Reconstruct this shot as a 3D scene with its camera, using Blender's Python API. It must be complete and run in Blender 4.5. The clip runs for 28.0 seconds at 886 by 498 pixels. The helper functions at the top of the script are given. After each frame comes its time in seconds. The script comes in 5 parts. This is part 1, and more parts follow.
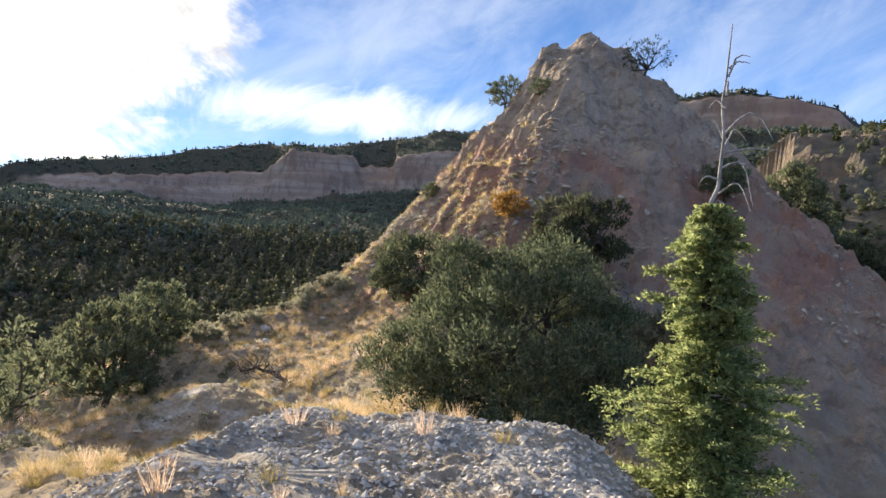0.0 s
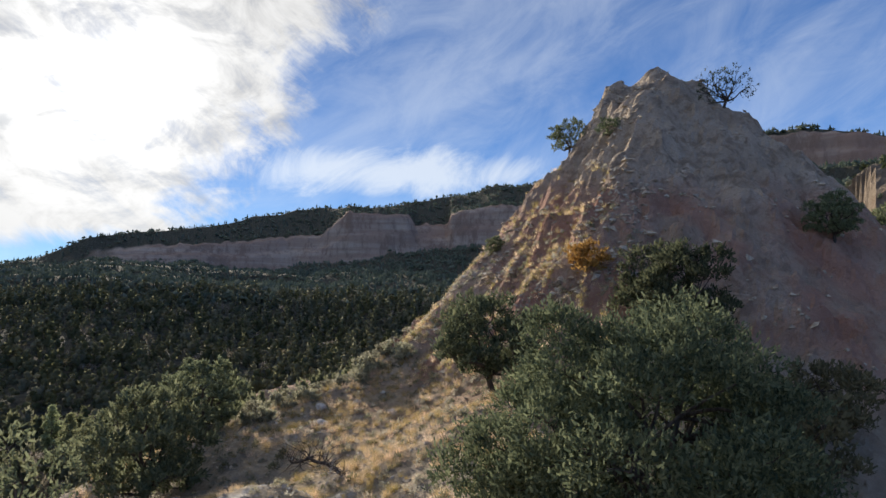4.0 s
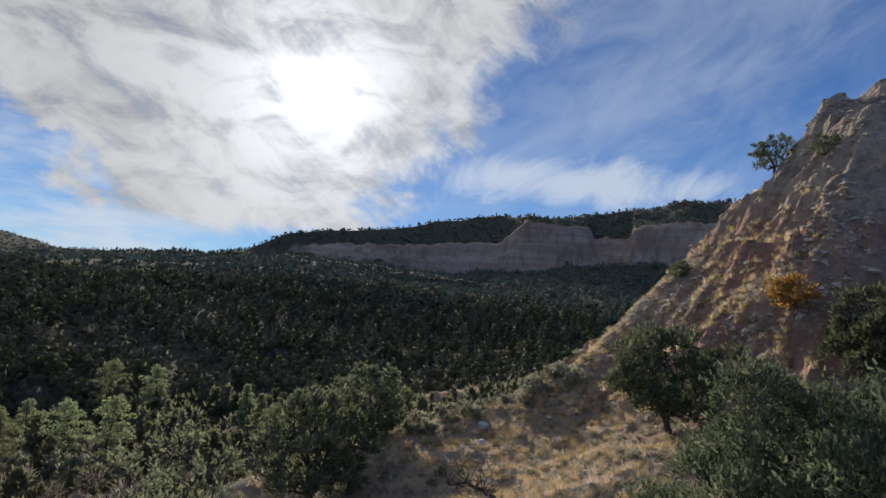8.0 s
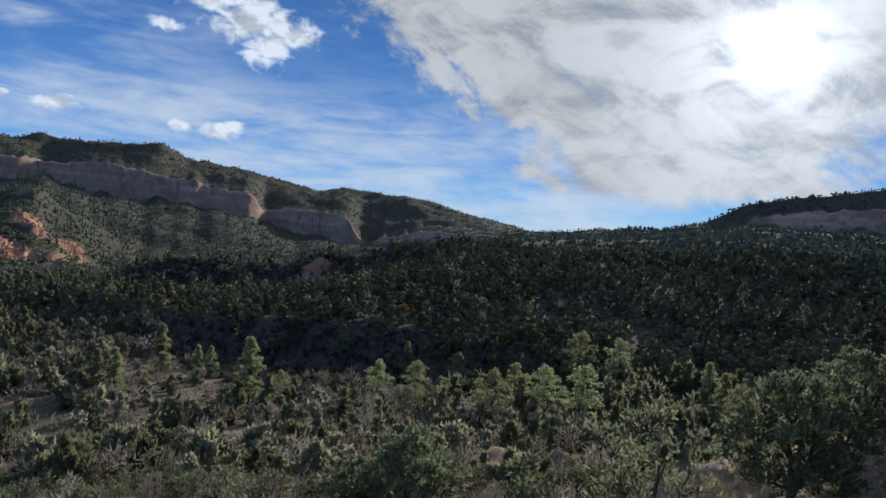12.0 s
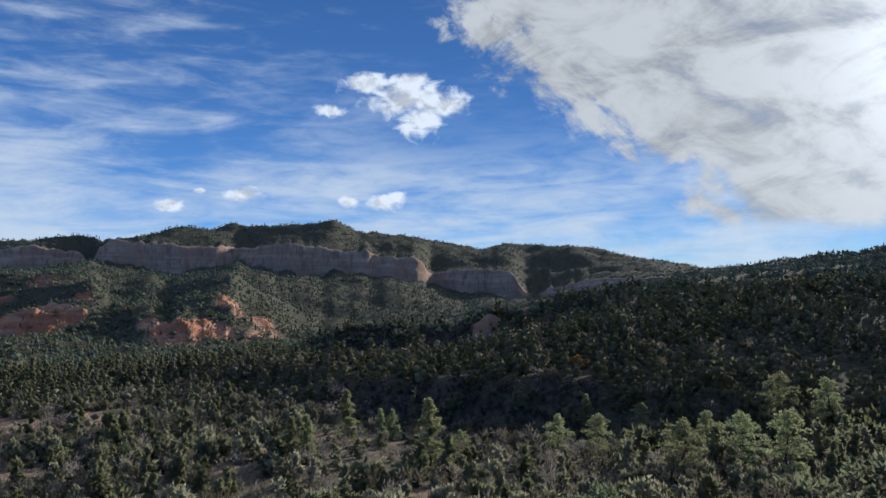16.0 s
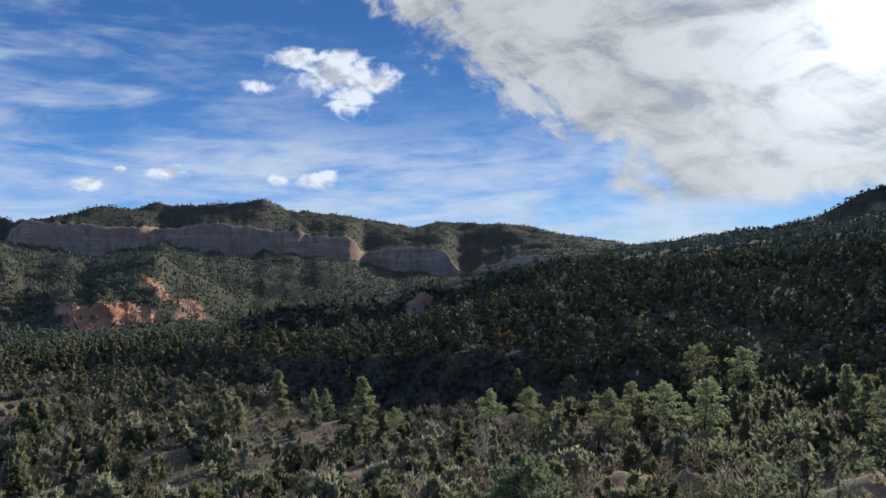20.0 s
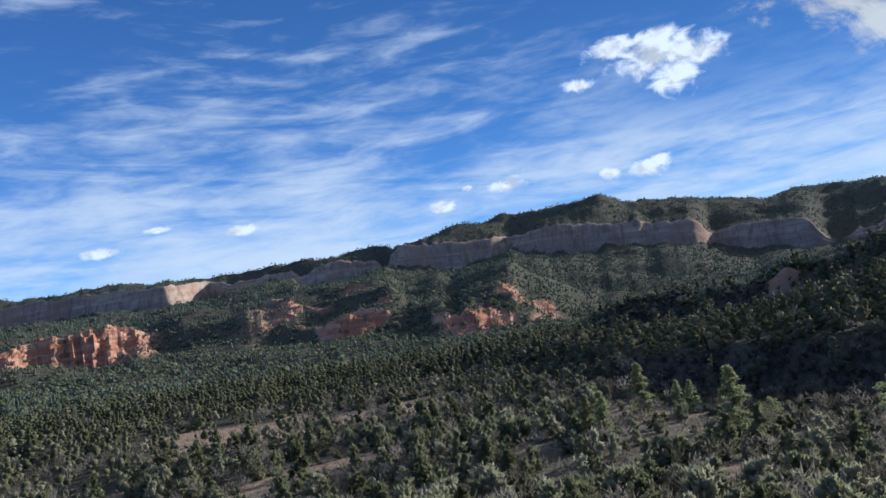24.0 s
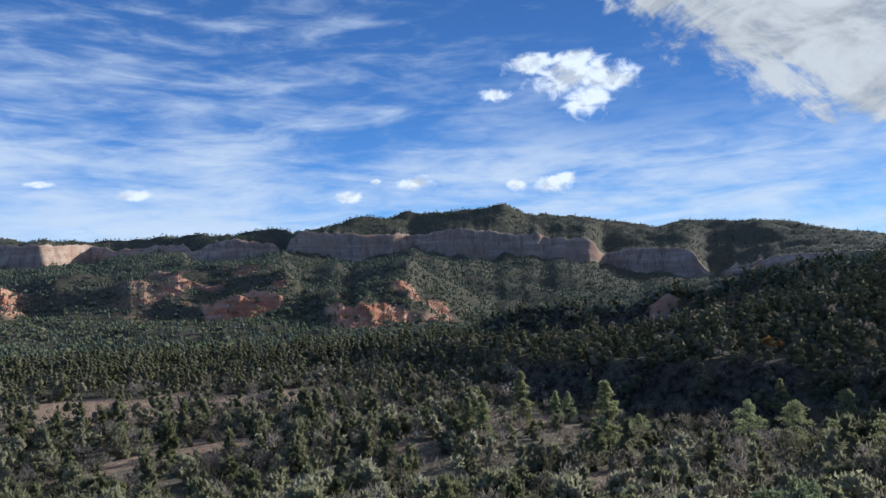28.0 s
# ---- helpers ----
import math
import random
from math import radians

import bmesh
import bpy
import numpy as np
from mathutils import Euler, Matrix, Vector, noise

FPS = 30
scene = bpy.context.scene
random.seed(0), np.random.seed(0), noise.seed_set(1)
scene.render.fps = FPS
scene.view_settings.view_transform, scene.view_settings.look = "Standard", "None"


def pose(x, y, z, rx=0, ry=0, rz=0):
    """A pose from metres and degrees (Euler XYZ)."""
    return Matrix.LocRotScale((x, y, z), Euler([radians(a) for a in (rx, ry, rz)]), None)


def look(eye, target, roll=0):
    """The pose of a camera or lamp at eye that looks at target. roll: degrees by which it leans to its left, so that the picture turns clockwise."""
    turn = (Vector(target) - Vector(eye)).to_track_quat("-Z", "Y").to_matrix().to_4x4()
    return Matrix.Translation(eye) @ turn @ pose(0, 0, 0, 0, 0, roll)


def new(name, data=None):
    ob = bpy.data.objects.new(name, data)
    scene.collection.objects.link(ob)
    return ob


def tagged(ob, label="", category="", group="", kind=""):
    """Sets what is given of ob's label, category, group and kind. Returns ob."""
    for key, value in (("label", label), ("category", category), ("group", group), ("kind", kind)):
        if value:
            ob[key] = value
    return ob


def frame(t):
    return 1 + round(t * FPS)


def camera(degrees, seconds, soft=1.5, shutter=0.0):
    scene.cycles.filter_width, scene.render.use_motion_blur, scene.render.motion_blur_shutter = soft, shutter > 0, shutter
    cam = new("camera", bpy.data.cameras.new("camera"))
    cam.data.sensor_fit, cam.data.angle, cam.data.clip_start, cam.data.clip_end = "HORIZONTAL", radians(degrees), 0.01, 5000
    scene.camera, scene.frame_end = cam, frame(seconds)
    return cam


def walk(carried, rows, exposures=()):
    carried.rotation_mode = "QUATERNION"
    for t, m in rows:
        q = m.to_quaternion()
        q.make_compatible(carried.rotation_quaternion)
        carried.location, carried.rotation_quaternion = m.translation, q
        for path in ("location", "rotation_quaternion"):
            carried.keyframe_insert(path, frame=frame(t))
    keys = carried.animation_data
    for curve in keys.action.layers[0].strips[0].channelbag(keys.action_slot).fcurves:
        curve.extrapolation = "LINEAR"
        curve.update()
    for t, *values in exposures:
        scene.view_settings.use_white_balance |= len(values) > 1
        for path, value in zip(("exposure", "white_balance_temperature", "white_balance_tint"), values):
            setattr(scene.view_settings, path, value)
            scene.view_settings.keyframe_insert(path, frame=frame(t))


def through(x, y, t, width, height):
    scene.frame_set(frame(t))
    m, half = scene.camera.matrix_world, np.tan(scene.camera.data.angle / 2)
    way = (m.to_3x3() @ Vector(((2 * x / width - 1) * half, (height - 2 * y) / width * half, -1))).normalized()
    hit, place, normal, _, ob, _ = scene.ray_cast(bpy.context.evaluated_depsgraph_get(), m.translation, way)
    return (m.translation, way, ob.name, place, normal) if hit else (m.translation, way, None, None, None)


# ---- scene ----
cam = camera(65.23, 28.0)
PATH = [
    (0.0, pose(0.000, 0.000, 1.600, 90.00, -3.00, -0.01)),
    (0.5, pose(-0.083, 0.622, 1.575, 90.78, 3.38, 1.47)),
    (1.0, pose(-0.248, 1.222, 1.503, 90.37, 8.42, 10.18)),
    (1.5, pose(-0.353, 1.545, 1.677, 90.33, 2.52, 2.40)),
    (2.0, pose(-0.427, 1.996, 1.745, 90.58, 5.66, 4.21)),
    (2.5, pose(-0.492, 2.383, 1.769, 90.99, 4.33, -3.94)),
    (3.0, pose(-0.479, 2.677, 1.812, 93.59, 1.82, -2.30)),
    (3.5, pose(-0.416, 3.018, 1.892, 95.17, 2.18, 2.62)),
    (4.0, pose(-0.546, 3.321, 1.868, 94.43, -0.56, 4.78)),
    (4.5, pose(-0.614, 3.485, 1.865, 93.57, -0.65, 12.37)),
    (6.5, pose(-0.600, 4.339, 2.238, 90.86, -3.21, 15.03)),
    (7.0, pose(-0.688, 4.385, 2.240, 92.63, -4.31, 17.82)),
    (7.5, pose(-0.631, 4.293, 2.241, 93.16, -5.95, 16.26)),
    (8.0, pose(-0.647, 4.309, 2.281, 94.48, -5.22, 19.05)),
    (8.5, pose(-0.674, 4.428, 2.270, 96.07, -5.12, 23.66)),
    (9.0, pose(-0.689, 4.418, 2.252, 94.36, -5.12, 24.78)),
    (9.5, pose(-0.723, 4.446, 2.225, 86.01, -4.20, 26.96)),
    (10.0, pose(-0.832, 4.417, 2.237, 87.16, -3.28, 32.00)),
    (10.5, pose(-0.932, 4.462, 2.254, 89.60, -3.97, 40.09)),
    (11.0, pose(-1.051, 4.591, 2.238, 90.19, -3.74, 46.70)),
    (11.5, pose(-1.075, 4.623, 2.211, 89.94, -3.83, 51.31)),
    (12.0, pose(-1.161, 4.703, 2.193, 89.54, -3.91, 55.57)),
    (12.5, pose(-1.210, 4.762, 2.184, 88.56, -1.53, 59.85)),
    (13.0, pose(-1.198, 4.786, 2.177, 87.88, -0.83, 62.53)),
    (13.5, pose(-1.295, 4.841, 2.167, 89.55, -0.15, 64.79)),
    (15.5, pose(-1.563, 5.048, 2.181, 94.29, 1.69, 68.98)),
    (16.0, pose(-1.557, 5.089, 2.164, 93.65, 1.25, 69.26)),
    (16.5, pose(-1.562, 5.059, 2.161, 92.60, 2.02, 68.60)),
    (17.0, pose(-1.571, 5.065, 2.150, 91.58, 3.84, 68.94)),
    (17.5, pose(-1.610, 5.084, 2.152, 91.10, 4.32, 70.59)),
    (18.0, pose(-1.547, 5.107, 2.139, 90.84, 3.78, 70.06)),
    (18.5, pose(-1.566, 5.155, 2.135, 91.22, 3.38, 68.47)),
    (19.0, pose(-1.494, 5.166, 2.114, 91.27, 2.90, 66.36)),
    (19.5, pose(-1.518, 5.186, 2.112, 91.30, 2.37, 64.43)),
    (20.0, pose(-1.545, 5.205, 2.133, 91.72, 2.01, 63.75)),
    (20.5, pose(-1.560, 5.224, 2.144, 92.50, 2.48, 63.82)),
    (22.5, pose(-1.572, 5.369, 2.047, 92.38, 6.49, 76.86)),
    (23.0, pose(-1.790, 5.482, 2.078, 92.06, 7.51, 82.18)),
    (23.5, pose(-1.873, 5.542, 2.090, 92.75, 8.89, 88.51)),
    (24.0, pose(-2.066, 5.594, 2.088, 93.80, 8.56, 91.91)),
    (24.5, pose(-2.070, 5.595, 2.092, 93.98, 7.73, 91.68)),
    (25.0, pose(-2.079, 5.592, 2.098, 94.22, 7.62, 90.90)),
    (25.5, pose(-2.093, 5.589, 2.096, 94.08, 7.42, 91.09)),
    (26.0, pose(-2.111, 5.580, 2.102, 94.77, 6.87, 93.96)),
    (26.5, pose(-2.127, 5.568, 2.102, 95.33, 6.57, 96.12)),
    (27.0, pose(-2.136, 5.556, 2.092, 94.85, 5.94, 95.57)),
    (27.5, pose(-2.148, 5.537, 2.069, 93.83, 4.47, 92.63)),
    (28.0, pose(-2.170, 5.500, 2.033, 92.67, 2.51, 83.38)),
]

walk(cam, PATH, [(0.0, 1.42, 6480, 10), (1.0, 1.32, 6380, 10), (2.0, 0.87, 6300, 10), (3.0, 1.07, 6200, 10), (4.0, 0.82, 6050, 10), (6.5, 0.52, 5920, 10), (8.0, 0.39, 5820, 10), (9.0, 0.05, 5770, 9), (10.0, 0.42, 5720, 9), (13.0, 0.32, 5420, 8), (17.0, 0.44, 5480, 8), (20.0, 0.45, 5520, 8), (23.0, 0.52, 5250, 8), (24.0, 0.55, 5170, 8), (26.5, 0.55, 5170, 8), (28.0, 0.57, 5300, 8)])

# ---- sky and sun ----
SUN_AZ, SUN_EL = 31.0, 15.8          # degrees to the left of +y, and up
SUN_DIR = Vector((-math.sin(radians(SUN_AZ)) * math.cos(radians(SUN_EL)),
                  math.cos(radians(SUN_AZ)) * math.cos(radians(SUN_EL)), math.sin(radians(SUN_EL))))


class Nodes:
    """Short hand for building node trees."""

    def __init__(self, tree):
        self.tree = tree

    def add(self, kind, **values):
        node = self.tree.nodes.new(kind)
        for key, value in values.items():
            if key in node.inputs:
                self.put(node.inputs[key], value)
            elif key == "operation":
                node.operation = value
            elif key == "blend_type":
                node.blend_type = value
            elif key == "attribute_name":
                node.attribute_name = value
        return node

    def put(self, socket, value):
        if isinstance(value, bpy.types.NodeSocket):
            self.tree.links.new(value, socket)
        else:
            socket.default_value = value

    def math(self, operation, a, b=0.0, clamp=False):
        node = self.tree.nodes.new("ShaderNodeMath")
        node.operation, node.use_clamp = operation, clamp
        self.put(node.inputs[0], a)
        self.put(node.inputs[1], b)
        return node.outputs[0]

    def vec(self, operation, a, b=(0, 0, 0), scale=None):
        node = self.tree.nodes.new("ShaderNodeVectorMath")
        node.operation = operation
        self.put(node.inputs[0], a)
        self.put(node.inputs[1], b)
        if scale is not None:
            self.put(node.inputs["Scale"], scale)
        return node.outputs["Value"] if operation in ("DOT_PRODUCT", "LENGTH", "DISTANCE") else node.outputs["Vector"]

    def noise(self, vector, scale, detail=4.0, rough=0.55, distort=0.0):
        node = self.tree.nodes.new("ShaderNodeTexNoise")
        self.put(node.inputs["Vector"], vector)
        for key, value in (("Scale", scale), ("Detail", detail), ("Roughness", rough), ("Distortion", distort)):
            node.inputs[key].default_value = value
        return node.outputs["Fac"]

    def ramp(self, value, low, high, smooth=True, a=0.0, b=1.0):
        node = self.tree.nodes.new("ShaderNodeMapRange")
        node.interpolation_type = "SMOOTHSTEP" if smooth else "LINEAR"
        for key, v in (("Value", value), ("From Min", low), ("From Max", high), ("To Min", a), ("To Max", b)):
            self.put(node.inputs[key], v)
        return node.outputs["Result"]

    def mix(self, fac, a, b, blend="MIX"):
        node = self.tree.nodes.new("ShaderNodeMix")
        node.data_type, node.blend_type = "RGBA", blend
        self.put(node.inputs[0], fac)
        for socket, value in ((node.inputs[6], a), (node.inputs[7], b)):
            self.put(socket, (*value, 1) if isinstance(value, tuple) and len(value) == 3 else value)
        return node.outputs[2]

    def mapping(self, vector, scale=(1, 1, 1), rotation=(0, 0, 0)):
        node = self.tree.nodes.new("ShaderNodeMapping")
        self.put(node.inputs["Vector"], vector)
        node.inputs["Scale"].default_value, node.inputs["Rotation"].default_value = scale, rotation
        return node.outputs["Vector"]


# heaps of cloud: azimuth, height, half width and half height in degrees
PUFFS = ((71.6, 16.0, 4.0, 1.7), (70.9, 14.2, 2.1, 1.5), (75.2, 17.1, 2.2, 0.9), (68.4, 15.4, 1.9, 1.1), (71.6, 17.3, 2.2, 0.8), (78.2, 14.9, 1.3, 0.55), (74.2, 7.5, 1.6, 0.75), (72.8, 8.0, 1.0, 0.6),
         (77.0, 7.7, 0.9, 0.5), (85.3, 8.2, 1.5, 0.65), (91.0, 7.2, 1.2, 0.5), (88.6, 8.4, 0.5, 0.3), (107.1, 7.5, 1.8, 0.45), (117.7, 6.8, 1.7, 0.4), (113.5, 8.15, 1.0, 0.22))
GREY_SPOTS = ((42.0, 16.9, 2.2, 1.1), (37.9, 12.3, 1.3, 0.8))


def make_world():
    world = bpy.data.worlds.new("sky")
    scene.world = world
    world.use_nodes = True
    tree = world.node_tree
    tree.nodes.clear()
    n = Nodes(tree)
    sky = tree.nodes.new("ShaderNodeTexSky")
    sky.sky_type, sky.sun_disc = "NISHITA", False
    sky.sun_elevation, sky.sun_rotation = radians(SUN_EL), radians(-SUN_AZ)
    sky.altitude, sky.air_density, sky.dust_density, sky.ozone_density = 2000, 0.9, 0.0, 2.5
    way = tree.nodes.new("ShaderNodeTexCoord").outputs["Generated"]
    split = tree.nodes.new("ShaderNodeSeparateXYZ")
    tree.links.new(way, split.inputs[0])
    x, y, z = split.outputs
    # azimuth to the left and height, in degrees
    az = n.math("MULTIPLY", n.math("ARCTAN2", n.math("MULTIPLY", x, -1.0), y), 57.29578)
    el = n.math("MULTIPLY", n.math("ARCSINE", z), 57.29578)
    sun_angle = n.math("MULTIPLY", n.math("ARCCOSINE", n.math("MINIMUM", n.vec("DOT_PRODUCT", way, tuple(SUN_DIR)), 1.0)), 57.29578)
    plane = tree.nodes.new("ShaderNodeCombineXYZ")
    n.put(plane.inputs[0], az)
    n.put(plane.inputs[1], el)
    plane = plane.outputs[0]

    # the wide sheet of cloud round the sun: its edges in azimuth and height, frayed along the fibres
    lean = n.mapping(plane, (1, 1, 1), (0, 0, radians(-38)))
    fray = n.math("SUBTRACT", n.noise(n.mapping(lean, (0.07, 0.20, 1)), 1.0, 8.0, 0.66, 0.6), 0.5)
    mottle = n.noise(n.mapping(plane, (0.14, 0.26, 1), (0, 0, radians(-14))), 1.0, 9.0, 0.64, 0.6)
    fibre = n.noise(n.mapping(lean, (0.10, 0.55, 1)), 1.0, 7.0, 0.62, 0.4)
    swell = n.math("SUBTRACT", n.noise(n.mapping(plane, (0.10, 0.14, 1)), 1.0, 3.0, 0.5), 0.5)
    left = n.math("ADD", n.math("SUBTRACT", n.math("ADD", n.math("MULTIPLY", el, 1.27), 40.2), az), n.math("MULTIPLY", fray, 19.0))
    left = n.math("ADD", left, n.math("ADD", n.math("MULTIPLY", swell, 15.0), n.math("MULTIPLY", n.math("SUBTRACT", mottle, 0.5), 9.0)))
    notch = n.math("SUBTRACT", n.noise(n.mapping(plane, (0.30, 0.36, 1)), 1.0, 5.0, 0.62, 0.8), 0.5)
    left = n.math("ADD", left, n.math("MULTIPLY", notch, 10.0))
    left = n.ramp(left, -1.0, 3.2)
    right = n.math("ADD", n.math("SUBTRACT", az, n.math("ADD", n.math("MULTIPLY", el, -0.72), 29.0)), n.math("ADD", n.math("MULTIPLY", fray, 17.0), n.math("MULTIPLY", notch, 9.0)))
    right = n.ramp(right, -2.0, 4.5)
    low = n.ramp(n.math("ADD", el, n.math("MULTIPLY", fray, 5.0)), 3.8, 5.4)
    sheet = n.math("MULTIPLY", n.math("MULTIPLY", left, right), low)
    body = n.ramp(n.math("ADD", n.math("MULTIPLY", mottle, 0.6), n.math("MULTIPLY", fibre, 0.4)), 0.30, 0.50)
    sheet = n.math("MULTIPLY", sheet, n.math("ADD", n.math("MULTIPLY", body, 0.35), 0.65))
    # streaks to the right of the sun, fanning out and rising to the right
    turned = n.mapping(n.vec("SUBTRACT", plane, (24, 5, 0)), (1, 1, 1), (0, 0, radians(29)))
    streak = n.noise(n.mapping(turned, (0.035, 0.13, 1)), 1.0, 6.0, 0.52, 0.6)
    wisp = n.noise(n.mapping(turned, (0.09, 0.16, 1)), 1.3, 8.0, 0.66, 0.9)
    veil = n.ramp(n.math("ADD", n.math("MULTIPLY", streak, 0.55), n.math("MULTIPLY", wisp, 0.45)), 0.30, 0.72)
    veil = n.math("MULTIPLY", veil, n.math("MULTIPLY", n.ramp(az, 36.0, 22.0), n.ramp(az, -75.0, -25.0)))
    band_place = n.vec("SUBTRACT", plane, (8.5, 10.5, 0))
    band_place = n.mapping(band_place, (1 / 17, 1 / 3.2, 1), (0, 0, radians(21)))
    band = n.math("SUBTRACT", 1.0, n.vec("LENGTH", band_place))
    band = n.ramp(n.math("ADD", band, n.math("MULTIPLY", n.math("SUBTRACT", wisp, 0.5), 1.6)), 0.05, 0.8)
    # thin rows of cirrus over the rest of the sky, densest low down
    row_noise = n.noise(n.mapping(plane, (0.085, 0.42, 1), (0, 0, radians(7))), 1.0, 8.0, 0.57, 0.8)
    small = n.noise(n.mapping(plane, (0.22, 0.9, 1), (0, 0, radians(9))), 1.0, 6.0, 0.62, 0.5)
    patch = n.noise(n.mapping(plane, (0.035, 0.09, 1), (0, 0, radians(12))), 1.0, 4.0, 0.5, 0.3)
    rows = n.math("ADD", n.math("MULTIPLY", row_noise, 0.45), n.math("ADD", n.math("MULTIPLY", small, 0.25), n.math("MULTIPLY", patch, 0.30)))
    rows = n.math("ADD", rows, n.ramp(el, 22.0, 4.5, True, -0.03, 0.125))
    # more cirrus high overhead, out of view, added as fill light
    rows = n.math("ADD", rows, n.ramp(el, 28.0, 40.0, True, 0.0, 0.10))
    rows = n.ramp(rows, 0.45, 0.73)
    # the rows go on unseen behind the path, where they add fill
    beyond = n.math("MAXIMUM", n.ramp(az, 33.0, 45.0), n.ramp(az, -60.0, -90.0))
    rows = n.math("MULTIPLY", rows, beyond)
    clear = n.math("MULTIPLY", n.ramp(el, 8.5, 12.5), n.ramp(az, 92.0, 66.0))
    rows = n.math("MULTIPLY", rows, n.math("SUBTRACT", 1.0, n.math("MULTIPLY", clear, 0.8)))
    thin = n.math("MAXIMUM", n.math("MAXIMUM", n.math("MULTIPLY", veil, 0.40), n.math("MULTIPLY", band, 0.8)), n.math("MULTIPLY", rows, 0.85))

    def puff(a, e, wide, tall):
        """A small heap of cloud at that azimuth and height, in degrees."""
        q = n.vec("SUBTRACT", plane, (a, e, 0))
        q = n.mapping(q, (1 / wide, 1 / tall, 1))
        return n.math("SUBTRACT", 1.0, n.vec("LENGTH", q))

    knobs = n.noise(n.mapping(plane, (1, 1.4, 1)), 0.55, 9.0, 0.60, 0.4)
    heap = None
    for spot in PUFFS:
        one = puff(*spot)
        heap = one if heap is None else n.math("MAXIMUM", heap, one)
    heap = n.math("ADD", heap, n.math("MULTIPLY", n.math("SUBTRACT", knobs, 0.5), 2.4))
    heap = n.math("MULTIPLY", heap, n.ramp(el, 5.0, 6.5))
    puffs = n.ramp(heap, -0.12, 0.62)

    glow = n.math("POWER", 2.718, n.math("MULTIPLY", n.math("POWER", n.math("DIVIDE", sun_angle, 1.6), 2.0), -1.0))
    halo = n.math("POWER", 2.718, n.math("DIVIDE", sun_angle, -5.5))
    blue = n.mix(1.0, sky.outputs[0], (0.66, 0.81, 1.0), "MULTIPLY")
    blue = n.vec("SCALE", blue, scale=n.ramp(sun_angle, 18.0, 105.0, True, 0.60, 1.18))
    shade = n.ramp(n.math("ADD", n.math("MULTIPLY", mottle, 0.8), n.math("MULTIPLY", fibre, 0.2)), 0.34, 0.60, True, 0.70, 1.16)
    bright = n.math("ADD", n.math("MULTIPLY", shade, n.math("ADD", 4.3, n.math("MULTIPLY", halo, 7.5))), n.math("MULTIPLY", glow, 60.0))
    sheet_colour = n.vec("SCALE", (1.0, 0.955, 0.885), scale=bright)
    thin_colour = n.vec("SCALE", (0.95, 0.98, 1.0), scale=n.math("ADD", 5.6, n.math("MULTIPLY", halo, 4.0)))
    shifted = n.noise(n.mapping(n.vec("ADD", plane, (-0.7, 0.55, 0)), (1, 1.5, 1)), 0.42, 5.0, 0.55, 0.5)
    relief = n.math("SUBTRACT", knobs, shifted)
    puff_shade = n.math("ADD", n.ramp(relief, -0.16, 0.12, True, 0.70, 1.12), n.ramp(heap, 0.05, 0.5, True, 0.15, 0.0))
    puff_colour = n.vec("SCALE", (1.0, 0.985, 0.97), scale=n.math("MULTIPLY", puff_shade, 6.2))
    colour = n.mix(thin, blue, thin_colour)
    colour = n.mix(sheet, colour, sheet_colour)
    colour = n.mix(puffs, colour, puff_colour)
    smoke = None
    for spot in GREY_SPOTS:
        one = puff(*spot)
        smoke = one if smoke is None else n.math("MAXIMUM", smoke, one)
    smoke = n.math("ADD", smoke, n.math("MULTIPLY", n.math("SUBTRACT", knobs, 0.5), 2.4))
    colour = n.mix(n.ramp(smoke, 0.0, 1.2, True, 0.0, 0.5), colour, (3.0, 3.05, 3.1))
    back = tree.nodes.new("ShaderNodeBackground")
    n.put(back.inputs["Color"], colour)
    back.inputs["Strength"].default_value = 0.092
    out = tree.nodes.new("ShaderNodeOutputWorld")
    tree.links.new(back.outputs[0], out.inputs[0])


make_world()
sun_data = bpy.data.lights.new("sun", "SUN")
sun_data.energy, sun_data.angle, sun_data.color = 4.8, radians(1.2), (1.0, 0.87, 0.70)
sun = new("sun", sun_data)
sun.matrix_world = look(SUN_DIR * 100, (0, 0, 0))


# ---- numbers for the ground ----
def hash2(ix, iy, seed):
    v = np.sin(ix * 127.1 + iy * 311.7 + seed * 74.7) * 43758.5453
    return v - np.floor(v)


def value_noise(x, y, seed=0):
    ix, iy = np.floor(x), np.floor(y)
    fx, fy = x - ix, y - iy
    fx, fy = fx * fx * (3 - 2 * fx), fy * fy * (3 - 2 * fy)
    a, b = hash2(ix, iy, seed), hash2(ix + 1, iy, seed)
    c, d = hash2(ix, iy + 1, seed), hash2(ix + 1, iy + 1, seed)
    return (a + (b - a) * fx) * (1 - fy) + (c + (d - c) * fx) * fy - 0.5


def fbm(x, y, size, octaves=4, seed=0, ridged=False):
    total, amp = 0.0, 1.0
    for k in range(octaves):
        v = value_noise(x / size + 17.3 * k, y / size - 9.1 * k, seed + k)
        total = total + amp * (0.25 - np.abs(v) if ridged else v)
        size, amp = size / 2.03, amp * 0.5
    return total


def smooth_max(a, b, k):
    h = np.clip(0.5 + 0.5 * (a - b) / k, 0, 1)
    return b + (a - b) * h + k * h * (1 - h)


def step(v, low, high):
    t = np.clip((v - low) / (high - low), 0, 1)
    return t * t * (3 - 2 * t)


EYE = np.array([-1.2, 4.6, 2.1])     # middle of the camera's path


def crest(rows):
    """A line of the land: azimuth, distance, height angle in degrees, seen from the path."""
    a = np.array(rows, float)
    return a[:, 0], a[:, 1], EYE[2] + a[:, 1] * np.tan(np.radians(a[:, 2]))


